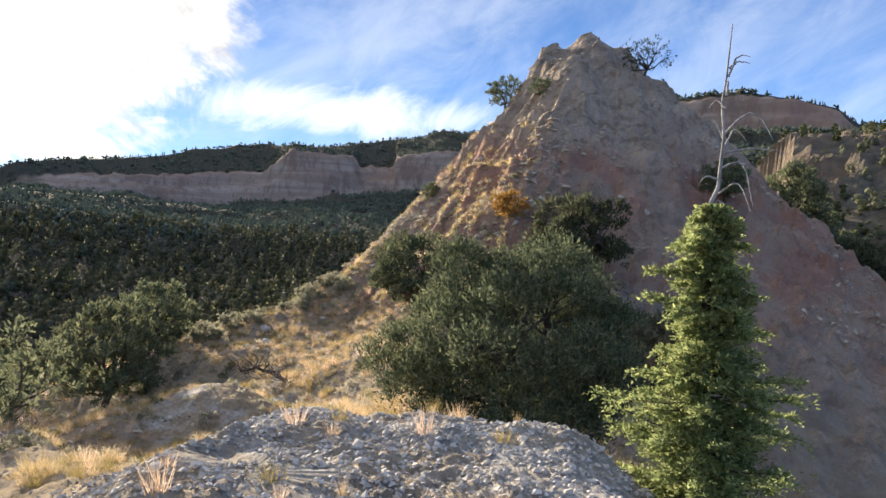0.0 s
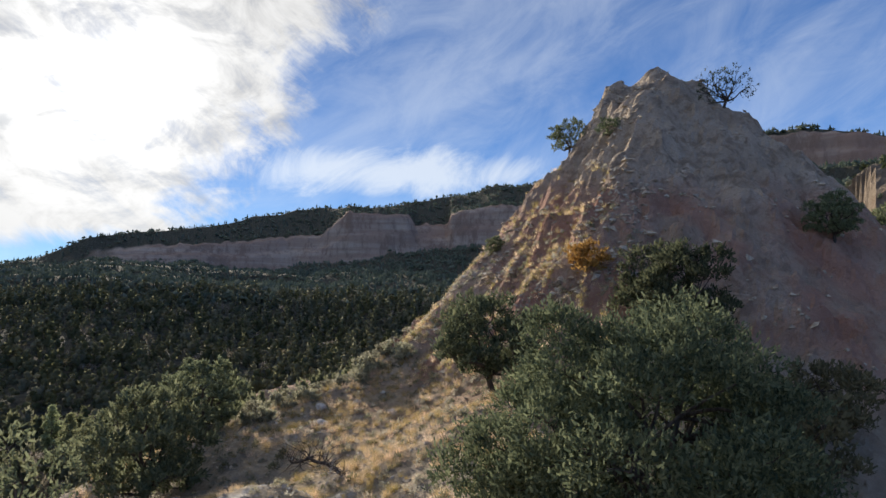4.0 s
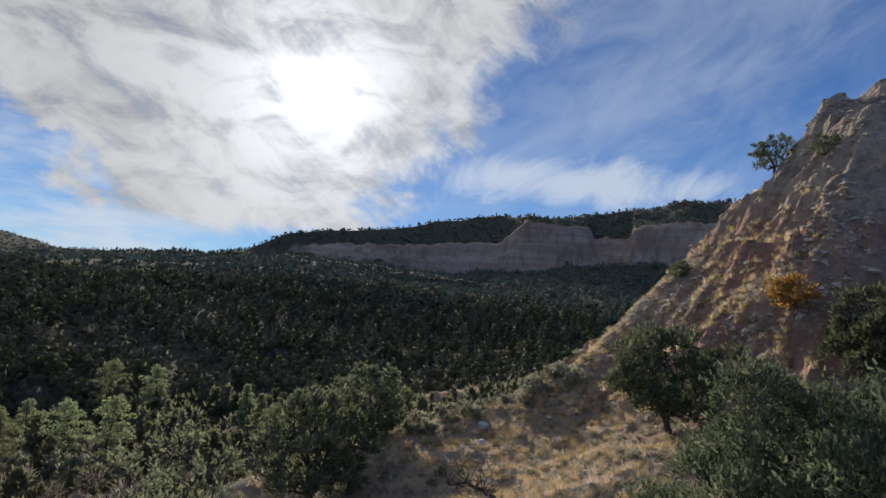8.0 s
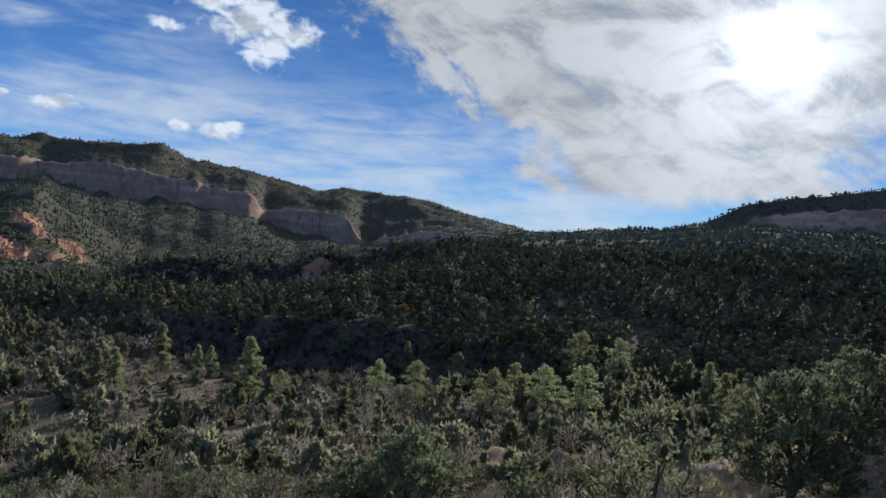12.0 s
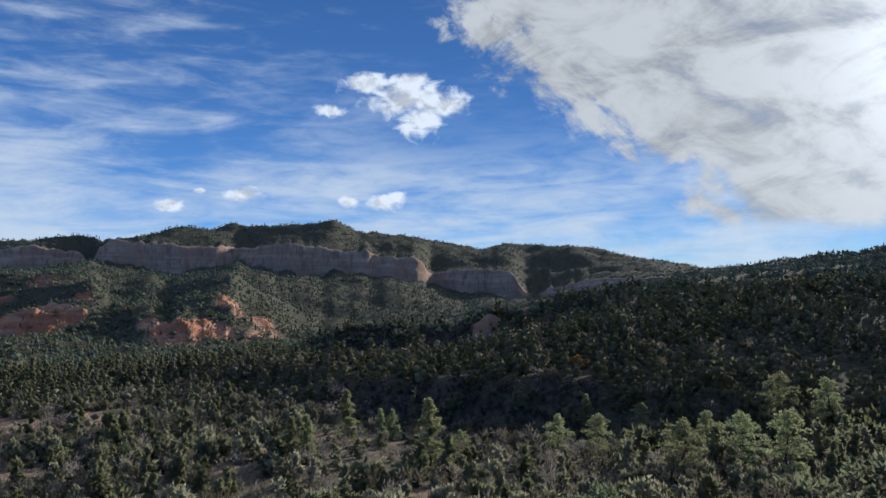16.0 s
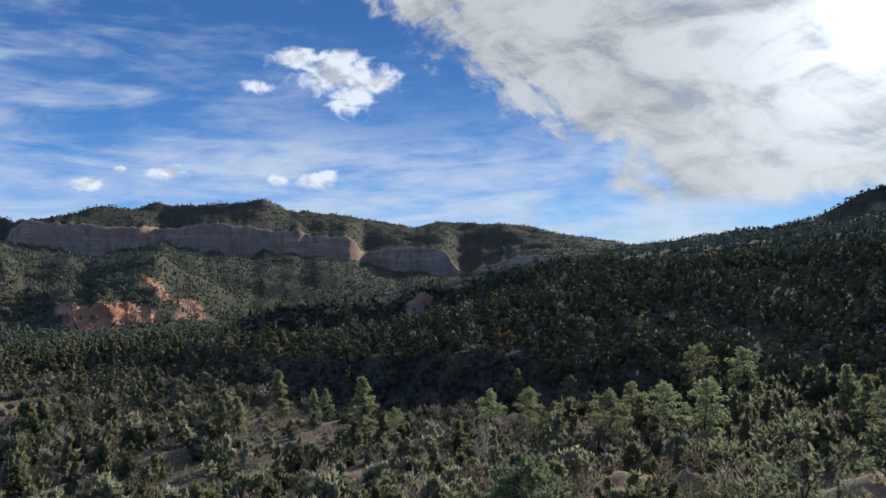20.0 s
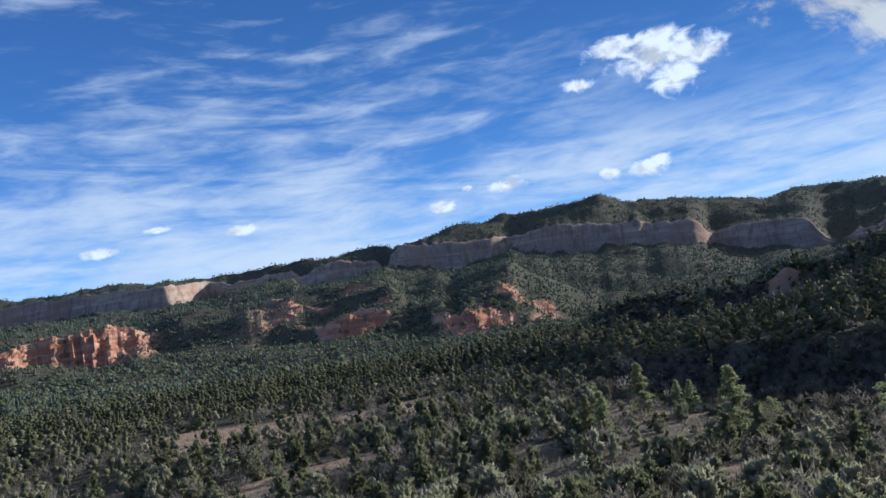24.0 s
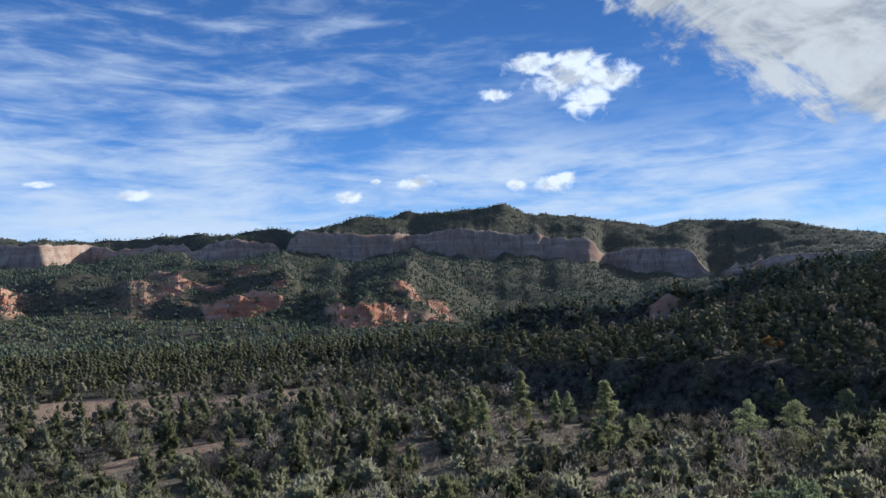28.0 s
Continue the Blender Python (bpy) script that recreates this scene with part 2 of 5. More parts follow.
VALLEY = crest([(-180, 120, -3), (-60, 90, -3), (-40, 70, -8), (-25, 75, -9), (-5, 85, -9), (10, 90, -12), (22, 92, -15), (40, 96, -16.5), (60, 98, -17), (90, 104, -16.5), (112, 118, -14.5), (128, 125, -13), (150, 120, -6), (180, 120, -3)])
FLOOR = crest([(-180, 200, 0), (-60, 105, 3), (-40, 95, 5), (-28, 95, 4), (-20, 140, -5), (5, 170, -6), (22, 170, -9.5), (40, 155, -11.8), (56, 162, -11.8), (60, 164, -11.7), (70, 172, -11.1), (75, 180, -10.2), (78, 190, -9.2), (90, 240, -7.3), (104, 270, -6.6), (128, 290, -5.6), (150, 240, -2), (180, 200, 0)])
# brow and row: the two tree-lined edges of the wooded hill, with hollows behind them
BROW = crest([(-180, 215, 0.6), (-60, 108, 4), (-28, 99, 5), (-20, 148, -3.5), (5, 200, -5), (22, 200, -7.5), (40, 190, -7.6), (52, 182, -7.4), (58, 180, -7.2), (66, 184, -7.0), (73, 192, -7.1), (78, 205, -7.4), (84, 232, -7.2), (90, 256, -6.8), (104, 290, -6.2), (128, 310, -5.3), (150, 260, -1), (180, 215, 0.6)])
ROW = crest([(-180, 250, 1.5), (-60, 112, 5), (-40, 105, 6.5), (-28, 105, 6), (-20, 155, -1.5), (0, 250, -3.5), (20, 250, -4.6), (30, 270, -3.4), (38.7, 285, -2.0), (48, 265, -2.7), (54.6, 258, -2.8), (60.5, 250, -3.4), (65.2, 245, -4.4), (68.5, 240, -4.9), (73.2, 235, -5.3), (77.8, 236, -5.3), (82.3, 244, -5.6), (86.7, 262, -5.8), (94.7, 305, -5.6), (104, 330, -5.1), (128, 360, -4.4), (150, 300, -0.5), (180, 250, 1.5)])
HOLLOW = crest([(-180, 300, 2.5), (-60, 120, 8), (-28, 113, 8), (-20, 170, 1), (0, 300, -1.5), (20, 300, -2.2), (30, 330, -0.8), (38.7, 350, 0.2), (48, 330, -0.9), (54.6, 315, -1.3), (58.5, 316, -2.4), (61, 321, -4.0), (65, 315, -4.4), (69, 318, -4.5), (73, 322, -4.6), (78, 326, -4.8), (83, 326, -5.1), (88, 340, -5.2), (94.7, 360, -4.9), (104, 380, -4.5), (128, 400, -3.7), (150, 350, 0.4), (180, 300, 2.5)])
NEAR = crest([(-180, 320, 3), (-60, 130, 10), (-36, 125, 10.6), (-32, 122, 10.2), (-28, 122, 10.0), (-26, 125, 8.6), (-22, 180, 3), (-15, 260, 2), (0, 340, 0), (14, 340, -0.4), (22, 350, 0.3), (30, 390, 1.6), (36, 430, 1.9), (42, 420, 1.4), (48, 400, 0.8), (52, 375, 0.35), (56.2, 355, -0.05),
              (58.9, 345, -0.5), (60.1, 341, -1.1), (61.3, 340, -1.75), (63.6, 336, -1.8), (65.5, 331, -1.5), (66.5, 332, -2.2), (68.3, 336, -2.6), (70.2, 338, -2.7), (73, 341, -2.6), (75.8, 343, -2.5), (78.1, 346, -3.2), (79.5, 348, -3.8), (82.2, 353, -4.4), (84.9, 362, -4.7), (90, 390, -4.6), (100, 420, -4.1), (112, 430, -3.7), (128, 440, -2.9), (150, 400, 1), (180, 320, 3)])
DIP = crest([(-180, 400, 2.5), (-60, 160, 8.5), (-30, 170, 7.0), (-22, 240, 5), (0, 400, 1.0), (22, 410, 1.0), (32, 440, 2.2), (42, 480, 0.6), (50, 470, -1.4), (60, 420, -3.6), (70, 410, -4.7), (80, 420, -4.8), (86, 430, -4.3), (92, 450, -3.9), (100, 470, -3.4), (128, 520, -2.4), (150, 440, 1), (180, 400, 2.5)])
FOOT = crest([(-180, 470, 2.5), (-60, 220, 8), (-30, 260, 7), (-20, 330, 6.5), (0, 480, 2.2), (22, 460, 1.4), (32, 500, 2.2), (38, 720, 1.4), (43, 900, 0.8), (50, 760, -0.6), (60, 800, -2.6), (70, 640, -3.4), (80, 520, -3.8), (83.2, 490, -3.6), (85.9, 480, -3.4), (89.6, 475, -3.0), (92.4, 485, -2.8), (95, 530, -2.7), (100, 540, -2.4), (106, 560, -2.2), (112, 600, -1.8), (115.1, 620, -1.8), (117.4, 622, -2.2), (119.2, 628, -1.8), (120.2, 638, -1.3), (121.9, 645, -0.7), (128, 640, -0.4), (150, 500, 1.5), (180, 470, 2.5)])
BLUFF = crest([(-180, 520, 3), (-60, 280, 9), (-30, 320, 8.4), (-20, 380, 8.0), (0, 520, 2.8), (22, 500, 2.0), (32, 560, 2.6), (38, 780, 1.6), (43, 1000, 1.0), (50, 860, -0.2), (60, 950, -2.2), (70, 800, -2.6), (79, 640, -3.2), (81.2, 590, -2.7), (82.9, 565, -1.8), (85.3, 550, -0.8), (86.2, 562, 0.6), (87.2, 562, 0.7), (88.7, 545, 0.2), (90.2, 532, -0.2), (90.8, 522, -1.3), (91.9, 526, -0.6), (93.0, 545, -0.6), (93.6, 600, -0.5), (94.8, 640, 0.0), (96, 662, 1.5), (97.3, 680, 2.0), (99.2, 690, 2.0), (103.7, 700, 1.9), (108.2, 710, 1.35), (112.4, 712, 1.2), (114.8, 702, 0.5), (116.4, 698, 0.5), (120, 690, 0.85), (123.4, 682, 1.35), (128, 675, 1.4), (150, 540, 2), (180, 520, 3)])
BASE = crest([(-180, 620, 4), (-60, 420, 9), (-29, 450, 9.4), (-18, 470, 9.6), (-5, 640, 4.8), (2.3, 650, 4.2), (4.1, 652, 3.9), (7.8, 645, 3.9), (10.5, 640, 3.4), (13.7, 648, 3.0), (17.5, 655, 2.3), (21.7, 652, 2.0), (24.1, 648, 2.7), (28, 648, 2.7), (32, 660, 2.6), (36, 680, 2.4), (42, 1080, 1.5), (50, 1300, 0.8), (57, 1400, 0.0), (60, 1430, -0.5), (62.2, 1420, -0.7), (64.1, 1400, -0.6), (65.9, 1440, -0.1), (67.8, 1465, 0.0), (70.1, 1472, 0.5), (70.6, 1410, 0.5)])
BASE2 = crest([(71.4, 1372, 0.8), (73.5, 1350, 1.5), (75.0, 1350, 1.5), (75.4, 1326, 1.6), (76.9, 1312, 1.8), (78.8, 1300, 1.5), (80.6, 1280, 1.6), (83.3, 1270, 2.1), (85.8, 1340, 2.8), (87.5, 1285, 2.0), (89.9, 1265, 1.9), (92.7, 1255, 2.1), (95.7, 1255, 2.5), (96.2, 1335, 2.9), (97.3, 1350, 2.6), (99.2, 1335, 2.3), (101.1, 1330, 2.1), (103.3, 1340, 2.2), (103.8, 1420, 2.9), (108.9, 1480, 2.8), (110.2, 1525, 2.2), (113.2, 1415, 2.1), (114.3, 1425, 1.9), (118.1, 1480, 2.2), (119.9, 1560, 2.1), (123.3, 1700, 2.1), (128, 1900, 2.2), (150, 700, 4), (180, 620, 4)])
TOP = crest([(-180, 625, 4.2), (-60, 430, 10), (-31, 455, 10.2), (-29.6, 458, 11.6), (-27, 458, 12.5), (-23, 460, 13.1), (-18, 478, 12.6), (-5, 655, 8.6), (-1.3, 660, 8.2), (-0.3, 660, 8.2), (3.4, 665, 7.75), (4.1, 667, 7.4), (4.4, 685, 6.6), (7.2, 680, 6.4), (7.5, 660, 7.15), (9.4, 655, 7.35), (12.6, 655, 7.55), (13.4, 662, 6.95), (14.7, 668, 5.6), (17.7, 672, 5.1), (22.6, 668, 4.6), (26, 665, 4.3), (30, 665, 3.7), (33, 670, 3.0), (36, 690, 2.7), (42, 1095, 1.7), (50, 1310, 0.9), (57, 1410, 0.9), (58.9, 1430, 0.6), (60.7, 1440, 0.05), (62.1, 1432, -0.3), (62.6, 1425, 0.0), (63.3, 1415, 1.2), (64.3, 1412, 1.8), (67.1, 1470, 2.05), (68.6, 1480, 1.85), (70.1, 1484, 1.65), (70.5, 1430, 1.7)])
TOP2 = crest([(70.8, 1405, 2.4), (71.1, 1392, 2.8), (71.5, 1384, 3.05), (73.6, 1362, 3.15), (74.9, 1364, 3.4), (75.4, 1340, 3.6), (77.6, 1320, 3.65), (80.2, 1295, 4.05), (82, 1285, 4.4), (83, 1284, 4.3), (85.4, 1352, 3.9), (87.2, 1300, 4.1), (89.6, 1278, 4.15), (91.9, 1268, 4.35), (95, 1268, 4.5), (95.6, 1270, 4.1), (95.9, 1300, 3.3), (96.4, 1348, 3.0), (97, 1362, 3.5), (98.5, 1352, 3.9), (100.4, 1344, 4.0), (101.8, 1346, 3.8), (103, 1380, 3.1), (103.8, 1440, 3.7), (105.8, 1470, 3.55), (108.8, 1495, 3.45), (110.1, 1540, 3.75), (113.5, 1428, 3.95), (116.8, 1475, 3.9), (119.8, 1570, 4.0), (122.2, 1670, 3.8), (128, 1915, 3.4), (150, 705, 4.2), (180, 625, 4.2)])
SKY = crest([(-180, 800, 5), (-60, 470, 10.2), (-31, 480, 10.4), (-29.5, 476, 11.6), (-26.5, 478, 12.3), (-23, 490, 13.1), (-18, 500, 12.6), (-10, 720, 11.2), (-4, 800, 9.8), (4, 800, 8.8), (11, 780, 7.75), (18, 760, 6.7), (22, 740, 6.1), (27, 710, 5.2), (32, 690, 4.5), (35, 720, 3.0), (38, 900, 2.2), (42, 1200, 1.9)])
SKY2 = crest([(48.4, 1900, 1.3), (50.6, 2000, 1.85), (52.5, 2000, 2.3), (55, 2000, 2.8), (57, 2000, 3.35), (59.3, 2000, 3.7), (61.5, 2000, 3.8), (63.4, 2000, 3.85), (64.6, 1950, 3.8), (66, 1900, 3.55), (70, 1800, 4.45), (73, 1700, 4.95), (75.6, 1620, 5.05), (76.2, 1600, 5.15), (77.2, 1570, 5.7), (78.1, 1550, 6.15), (79.9, 1560, 5.8), (81.6, 1590, 5.65), (86.3, 1520, 5.6), (88.5, 1470, 5.4), (90.8, 1430, 5.2), (92.3, 1390, 4.75), (93.5, 1370, 4.6), (95.4, 1370, 4.4), (97, 1450, 4.75), (98.6, 1460, 4.65), (102.6, 1500, 4.35), (104.8, 1530, 4.35), (110.2, 1630, 4.0), (113.7, 1680, 4.1), (119.4, 1900, 4.1), (123.2, 2300, 3.9), (128, 2600, 3.9), (150, 900, 5), (180, 800, 5)])
BASE, TOP, SKY = (tuple(np.concatenate(pair) for pair in zip(*two)) for two in ((BASE, BASE2), (TOP, TOP2), (SKY, SKY2)))
LAYERS = (VALLEY, FLOOR, BROW, ROW, HOLLOW, NEAR, DIP, FOOT, BLUFF, BASE, TOP, SKY)


MOUNDS = ((-60, 60, 9.0, 3.2), (-72, 47, 7, 1.6), (-96, 38, 7, 1.6), (-205, -20, 5, 1.8), (-52, 168, 10, 4), (-38, 176, 9, 4), (-78, 164, 9, 3))


def bare(x, y):
    """Where the valley floor is open: 1 in clearings and on mounds, 0 in the woods."""
    dx, dy = x - EYE[0], y - EYE[1]
    r, az = np.hypot(dx, dy), np.degrees(np.arctan2(-dx, dy))
    ragged = fbm(x, y, 26, 3, 95)
    open_ = step(-np.abs(az - 105 - 10 * ragged), -15, -8) * step(-np.abs(r - 200 - 60 * ragged), -34, -20)
    open_ = np.maximum(open_, step(fbm(x, y, 22, 3, 96), 0.24, 0.34) * step(-r, -170, -140) * step(az, 30, 45))
    for mx, my, wide, high in MOUNDS:
        open_ = np.maximum(open_, step(-np.hypot(x - mx, y - my), -wide * 1.15, -wide * 0.8))
    return open_


def lines(az):
    """Distances and heights of the lines of the land at those azimuths; buttresses and gullies push them in and out."""
    cut = fbm(az * 0.9, az * 0.0, 3.4, 4, 3)
    gully = fbm(az, az * 0.0 + 3, 1.1, 3, 9)
    crack = fbm(az, az * 0.0 + 7, 0.42, 3, 13)
    block = fbm(az, az * 0.0 + 5, 1.9, 3, 15)
    rs, zs = [np.zeros_like(az)], [np.full_like(az, -6.0)]
    for k, (a, d, h) in enumerate(LAYERS):
        dist, high = np.interp(az, a, d), np.interp(az, a, h)
        if k in (2, 3, 4):
            dist = dist * (1 + 0.035 * cut)
        if k in (7, 8):
            dist = dist * (1 + 0.03 * cut + 0.02 * gully)
            high = high + dist * 0.004 * gully
        if k == 9:
            dist = dist * (1 + 0.004 * gully + 0.006 * block)
            high = high + dist * 0.005 * gully
        if k == 10:
            dist = dist * (1 + 0.004 * gully + 0.006 * block + 0.003 * crack)
            high = high + dist * (0.0016 * gully + 0.0055 * crack + 0.0034 * block)
            dist = np.maximum(dist + 9, rs[-1] + 12)
        rs.append(dist)
        zs.append(high)
    rs += [rs[-1] + 500, np.full_like(az, 9000.0)]
    zs += [zs[-1] - 60, zs[-1] - 160]
    for k in range(1, len(rs)):
        rs[k] = np.maximum(rs[k], rs[k - 1] + 2)
    return rs, zs


def far_land(x, y):
    """Height of the wide land, and how far a place lies into the cliff band and the red bluffs (0 to 1)."""
    dx, dy = x - EYE[0], y - EYE[1]
    r = np.hypot(dx, dy)
    az = np.degrees(np.arctan2(-dx, dy))
    rs, zs = lines(az)
    foot, brink, base, top = rs[8], rs[9], rs[10], rs[11]
    z = np.full_like(r, -6.0)
    for k in range(len(rs) - 1):
        inside = (r >= rs[k]) & (r < rs[k + 1])
        t = np.clip((r - rs[k]) / (rs[k + 1] - rs[k]), 0, 1)
        t = t if k in (9, 10) else t * 0.45 + 0.55 * t * t * (3 - 2 * t)
        if k == 10:
            # foot, wall, a worn ledge and the upper wall
            t = np.interp(t, (0, 0.22, 0.45, 0.62, 0.80, 1.0), (0, 0.10, 0.52, 0.60, 0.93, 1.0))
        z = np.where(inside, zs[k] + (zs[k + 1] - zs[k]) * t, z)
    # small fans of scree that reach up the foot of the cliffs
    fan = (fbm(az, az * 0.0 + 21, 2.6, 3, 23, True) - 0.08) * 0.03 * base * step(zs[11] - zs[10], 10, 25)
    away = np.abs(base - r)
    z = np.where(away < 60, np.maximum(z, zs[10] + fan * (1 - away / 40) - 0.2 * np.maximum(away - 20, 0)), z)
    tall = zs[11] - zs[10]
    cliff = step(r, base - 8, base) * step(z - zs[10] - np.maximum(fan, 0) * (1 - away / 40), 0.5, 3.0) * step(top + 6, r, r + 6) * step(tall, 6, 16)
    face = step(r, foot - 5, foot + 8) * step(brink + 8, r, r + 10) * step(zs[9] - zs[8], 3, 10)
    patch = fbm(x, y, 45, 3, 45)
    jag = az + 5 * fbm(x, y, 60, 4, 44)
    spread = np.maximum(step(-np.abs(jag - 88.4), -5.6, -4.2) * step(patch, -0.35, -0.1), step(jag, 114, 117))
    spread = np.maximum(spread, step(jag, 92, 94) * step(-jag, -110, -102) * step(patch, -0.06, 0.08))
    bluff = face * spread
    # rough land: hummocks and drainages, more with distance
    amp = np.clip((r - 30) / 120, 0, 1) * (1 - 0.8 * cliff) * (0.15 + 0.85 * step(np.abs(r - base - 8), 15, 150)) * (0.3 + 0.7 * step(np.abs(r - rs[6]), 5, 50)) * (0.45 + 0.55 * step(r, 340, 480))
    z = z + amp * (fbm(x, y, 55, 4, 21) * 7.0 * np.clip(r / 400, 0.5, 1.5) + (fbm(x, y, 130, 3, 31, True) - 0.13) * 13.0 * np.clip(r / 500, 0.2, 1.8))
    z = z + bluff * ((fbm(x, y, 44, 4, 41, True) - 0.15) * np.where(az < 93.5, 11, 14) + (fbm(x, y, 15, 3, 42, True) - 0.1) * 9)
    z = z + step(az, 113, 117) * face * (fbm(az + 0.4 * fbm(x, y, 30, 2, 40), az * 0.0 + 2, 0.7, 3, 43, True) - 0.1) * 16 * step(brink, r - 4, r + 14)
    # bare earth mounds on the valley floor
    for mx, my, wide, high in MOUNDS:
        z = z + high * np.exp(-(((x - mx) ** 2 + (y - my) ** 2) / wide ** 2) ** 1.3) * (1 + 0.7 * fbm(x, y, wide * 0.45, 3, 49))
    hill = step(-az, 22, 26) * step(r, 88, 100) * step(-r, -170, -140)
    z = z + hill * ((fbm(x, y, 11, 4, 47, True) - 0.12) * 4.5 + (fbm(x, y, 4, 3, 46, True) - 0.1) * 1.6)
    bluff = np.maximum(bluff, 0.12 * hill * step(fbm(x, y, 14, 3, 48), -0.2, 0.1))
    # bare knobs on the spur behind the wooded hill
    for spot, wide in ((65.8, 1.5), (60.7, 0.5)):
        bluff = np.maximum(bluff, 0.7 * step(-np.abs(az - spot), -wide, -wide * 0.6) * step(r, rs[5] + 4, rs[5] + 12) * step(rs[6] + 4, r, r + 3))
    return z, cliff, bluff


def to_line(x, y, points):
    """Height along the nearest piece of a broken line, and the distance to it."""
    best, high = np.full_like(x, 1e9), np.zeros_like(x)
    for (x0, y0, z0), (x1, y1, z1) in zip(points, points[1:]):
        ux, uy = x1 - x0, y1 - y0
        t = np.clip(((x - x0) * ux + (y - y0) * uy) / (ux * ux + uy * uy), 0, 1)
        d = np.hypot(x - x0 - t * ux, y - y0 - t * uy)
        high = np.where(d < best, z0 + t * (z1 - z0), high)
        best = np.minimum(best, d)
    return high, best


CONE = (9.1, 46.1, 16.4)


def near_land(x, y):
    """Height of the ridge that the path runs along, the steep cone and its spur; and how far a place lies on the cone."""
    h, d = to_line(x, y, [(3, -60, 3.0), (1.0, -12, 0.3), (0, 0, -0.08), (-0.5, 4.6, 0.12), (-0.1, 6.5, -0.06), (-0.1, 9, -1.0), (-0.5, 12, -1.7), (-0.6, 16, -2.3), (-0.6, 21, -2.7), (0.5, 27, -1.4), (4, 32, 1.0)])
    flank = np.where(x < h * 0 - 0.5, 0.30 + 0.32 * step(-y, -9, -5), 0.26 + 0.2 * step(-y, -10, -6))
    core = np.where(x < -0.4, 1.3, 1.9 - 0.6 * step(y, 4, 6))
    bench = h - 0.06 * np.minimum(d, core) - flank * np.maximum(d - core, 0) - 0.3 * np.clip(d - core, 0, 1) * step(-y, -9, -6) - 0.35 * np.maximum(d - 7, 0)
    dx, dy = x - CONE[0], y - CONE[1]
    rho, ang = np.hypot(dx, dy), np.arctan2(dy, dx)
    rho = np.hypot(rho, 0.6) - 0.2
    rr = rho * (1 - 0.02 * np.cos(ang) + 0.17 * step(-np.cos(ang), 0.3, 0.95) * step(rho, 2.5, 5) + 0.03 * np.sin(5 * ang + 1.0))
    # a rib that runs down towards the path, between a sunny and a shaded face
    deg = np.degrees(ang) % 360
    facing = np.maximum(np.cos(np.radians(deg - 200)), np.cos(np.radians(deg - 298)))
    rr = rr * (1 - 0.5 * np.where((deg > 200) & (deg < 298), 1 - facing, 0) * step(-rho, -22, -11))
    cone = CONE[2] - 0.80 * np.minimum(rr, 4) - 1.04 * np.clip(rr - 4, 0, 11) - 0.80 * np.maximum(rr - 15, 0)
    ribs = (fbm(ang * 9.0, rr * 0.08, 1.0, 4, 51, True) - 0.12) * np.clip(rr / 7, 0, 1) * 1.1
    cone = cone + 0.28 * ribs + (fbm(x, y, 1.8, 4, 55) * 1.2 + (fbm(x, y, 1.3, 4, 57, True) - 0.1) * 1.35 + (fbm(x, y, 0.5, 2, 58, True) - 0.1) * 0.5) * np.clip(rr / 3, 0.3, 1)
    crag = np.exp(-((x - 6.3) ** 2 + (y - 45.9) ** 2) / 1.4) + 0.5 * np.exp(-((x - 8.8) ** 2 + (y - 45.6) ** 2) / 0.8)
    cone = cone + 0.9 * crag
    h2, d2 = to_line(x, y, [(2.8, 45.9, 9.8), (-1.7, 43, 4.4), (-5.7, 38.6, -0.5), (-6.9, 36.0, -1.5), (-8.2, 33.4, -2.2), (-9.6, 31.8, -2.7), (-11, 30.4, -3.1), (-15.2, 29.0, -4.6), (-17.5, 26.5, -6.2), (-19.5, 22.5, -9.8)])
    spur = h2 - 0.05 - 0.12 * np.minimum(d2, 9) - 0.8 * np.maximum(d2 - 9, 0) - 0.10 * np.clip(d2 - 1.5, 0, 3) * step(x + y * 0.35, 3, 0)
    behind = step(0.72 * (y - 33.4) - 0.69 * (x + 8.2), 1.8, 4.2)
    spur = spur - behind * 0.75 * d2
    h4, d4 = to_line(x, y, [(-2.8, 7.0, -0.95), (-5.0, 9.0, -1.65), (-7.8, 11.8, -2.3), (-11.4, 16.2, -3.15), (-13.0, 18.0, -5.2)])
    knoll = h4 - 0.10 * np.minimum(d4, 1.1) - 0.75 * np.maximum(d4 - 1.1, 0)
    hump = -3.0 - 0.45 * np.maximum(np.hypot((x + 6.2) * 0.75, y - 20.6) - 0.6, 0) * (1 + 0.2 * np.sin(3 * np.arctan2(y - 20.6, x + 6.2)))
    low = smooth_max(smooth_max(bench, knoll, 0.5), hump, 0.25)
    z = smooth_max(smooth_max(low, spur, 0.7), cone, 0.6)
    on_cone = step(cone - np.maximum(low, spur - 0.8), -0.3, 1.2)
    on_cone = np.maximum(on_cone, step(z, -1.5, 1.5) * step(y, 34, 38))
    return z, on_cone


def land(x, y):
    x, y = np.asarray(x, float), np.asarray(y, float)
    z0, on_cone = near_land(x, y)
    z1, cliff, bluff = far_land(x, y)
    z = smooth_max(z0, z1, 2.5)
    near = np.exp(-((x + 1) ** 2 + (y - 10) ** 2) / 4000)
    close = np.exp(-((x + 1) ** 2 + (y - 5) ** 2) / 160)
    z = z + near * (fbm(x, y, 2.4, 4, 61) * 0.32 + fbm(x, y, 0.5, 3, 65) * 0.11) + close * np.abs(fbm(x, y, 0.16, 3, 67)) * 0.08
    return z, on_cone * step(z0, z1 - 1, z1 + 2), cliff, bluff


def ground_z(x, y):
    return float(land(np.array([x]), np.array([y]))[0][0])


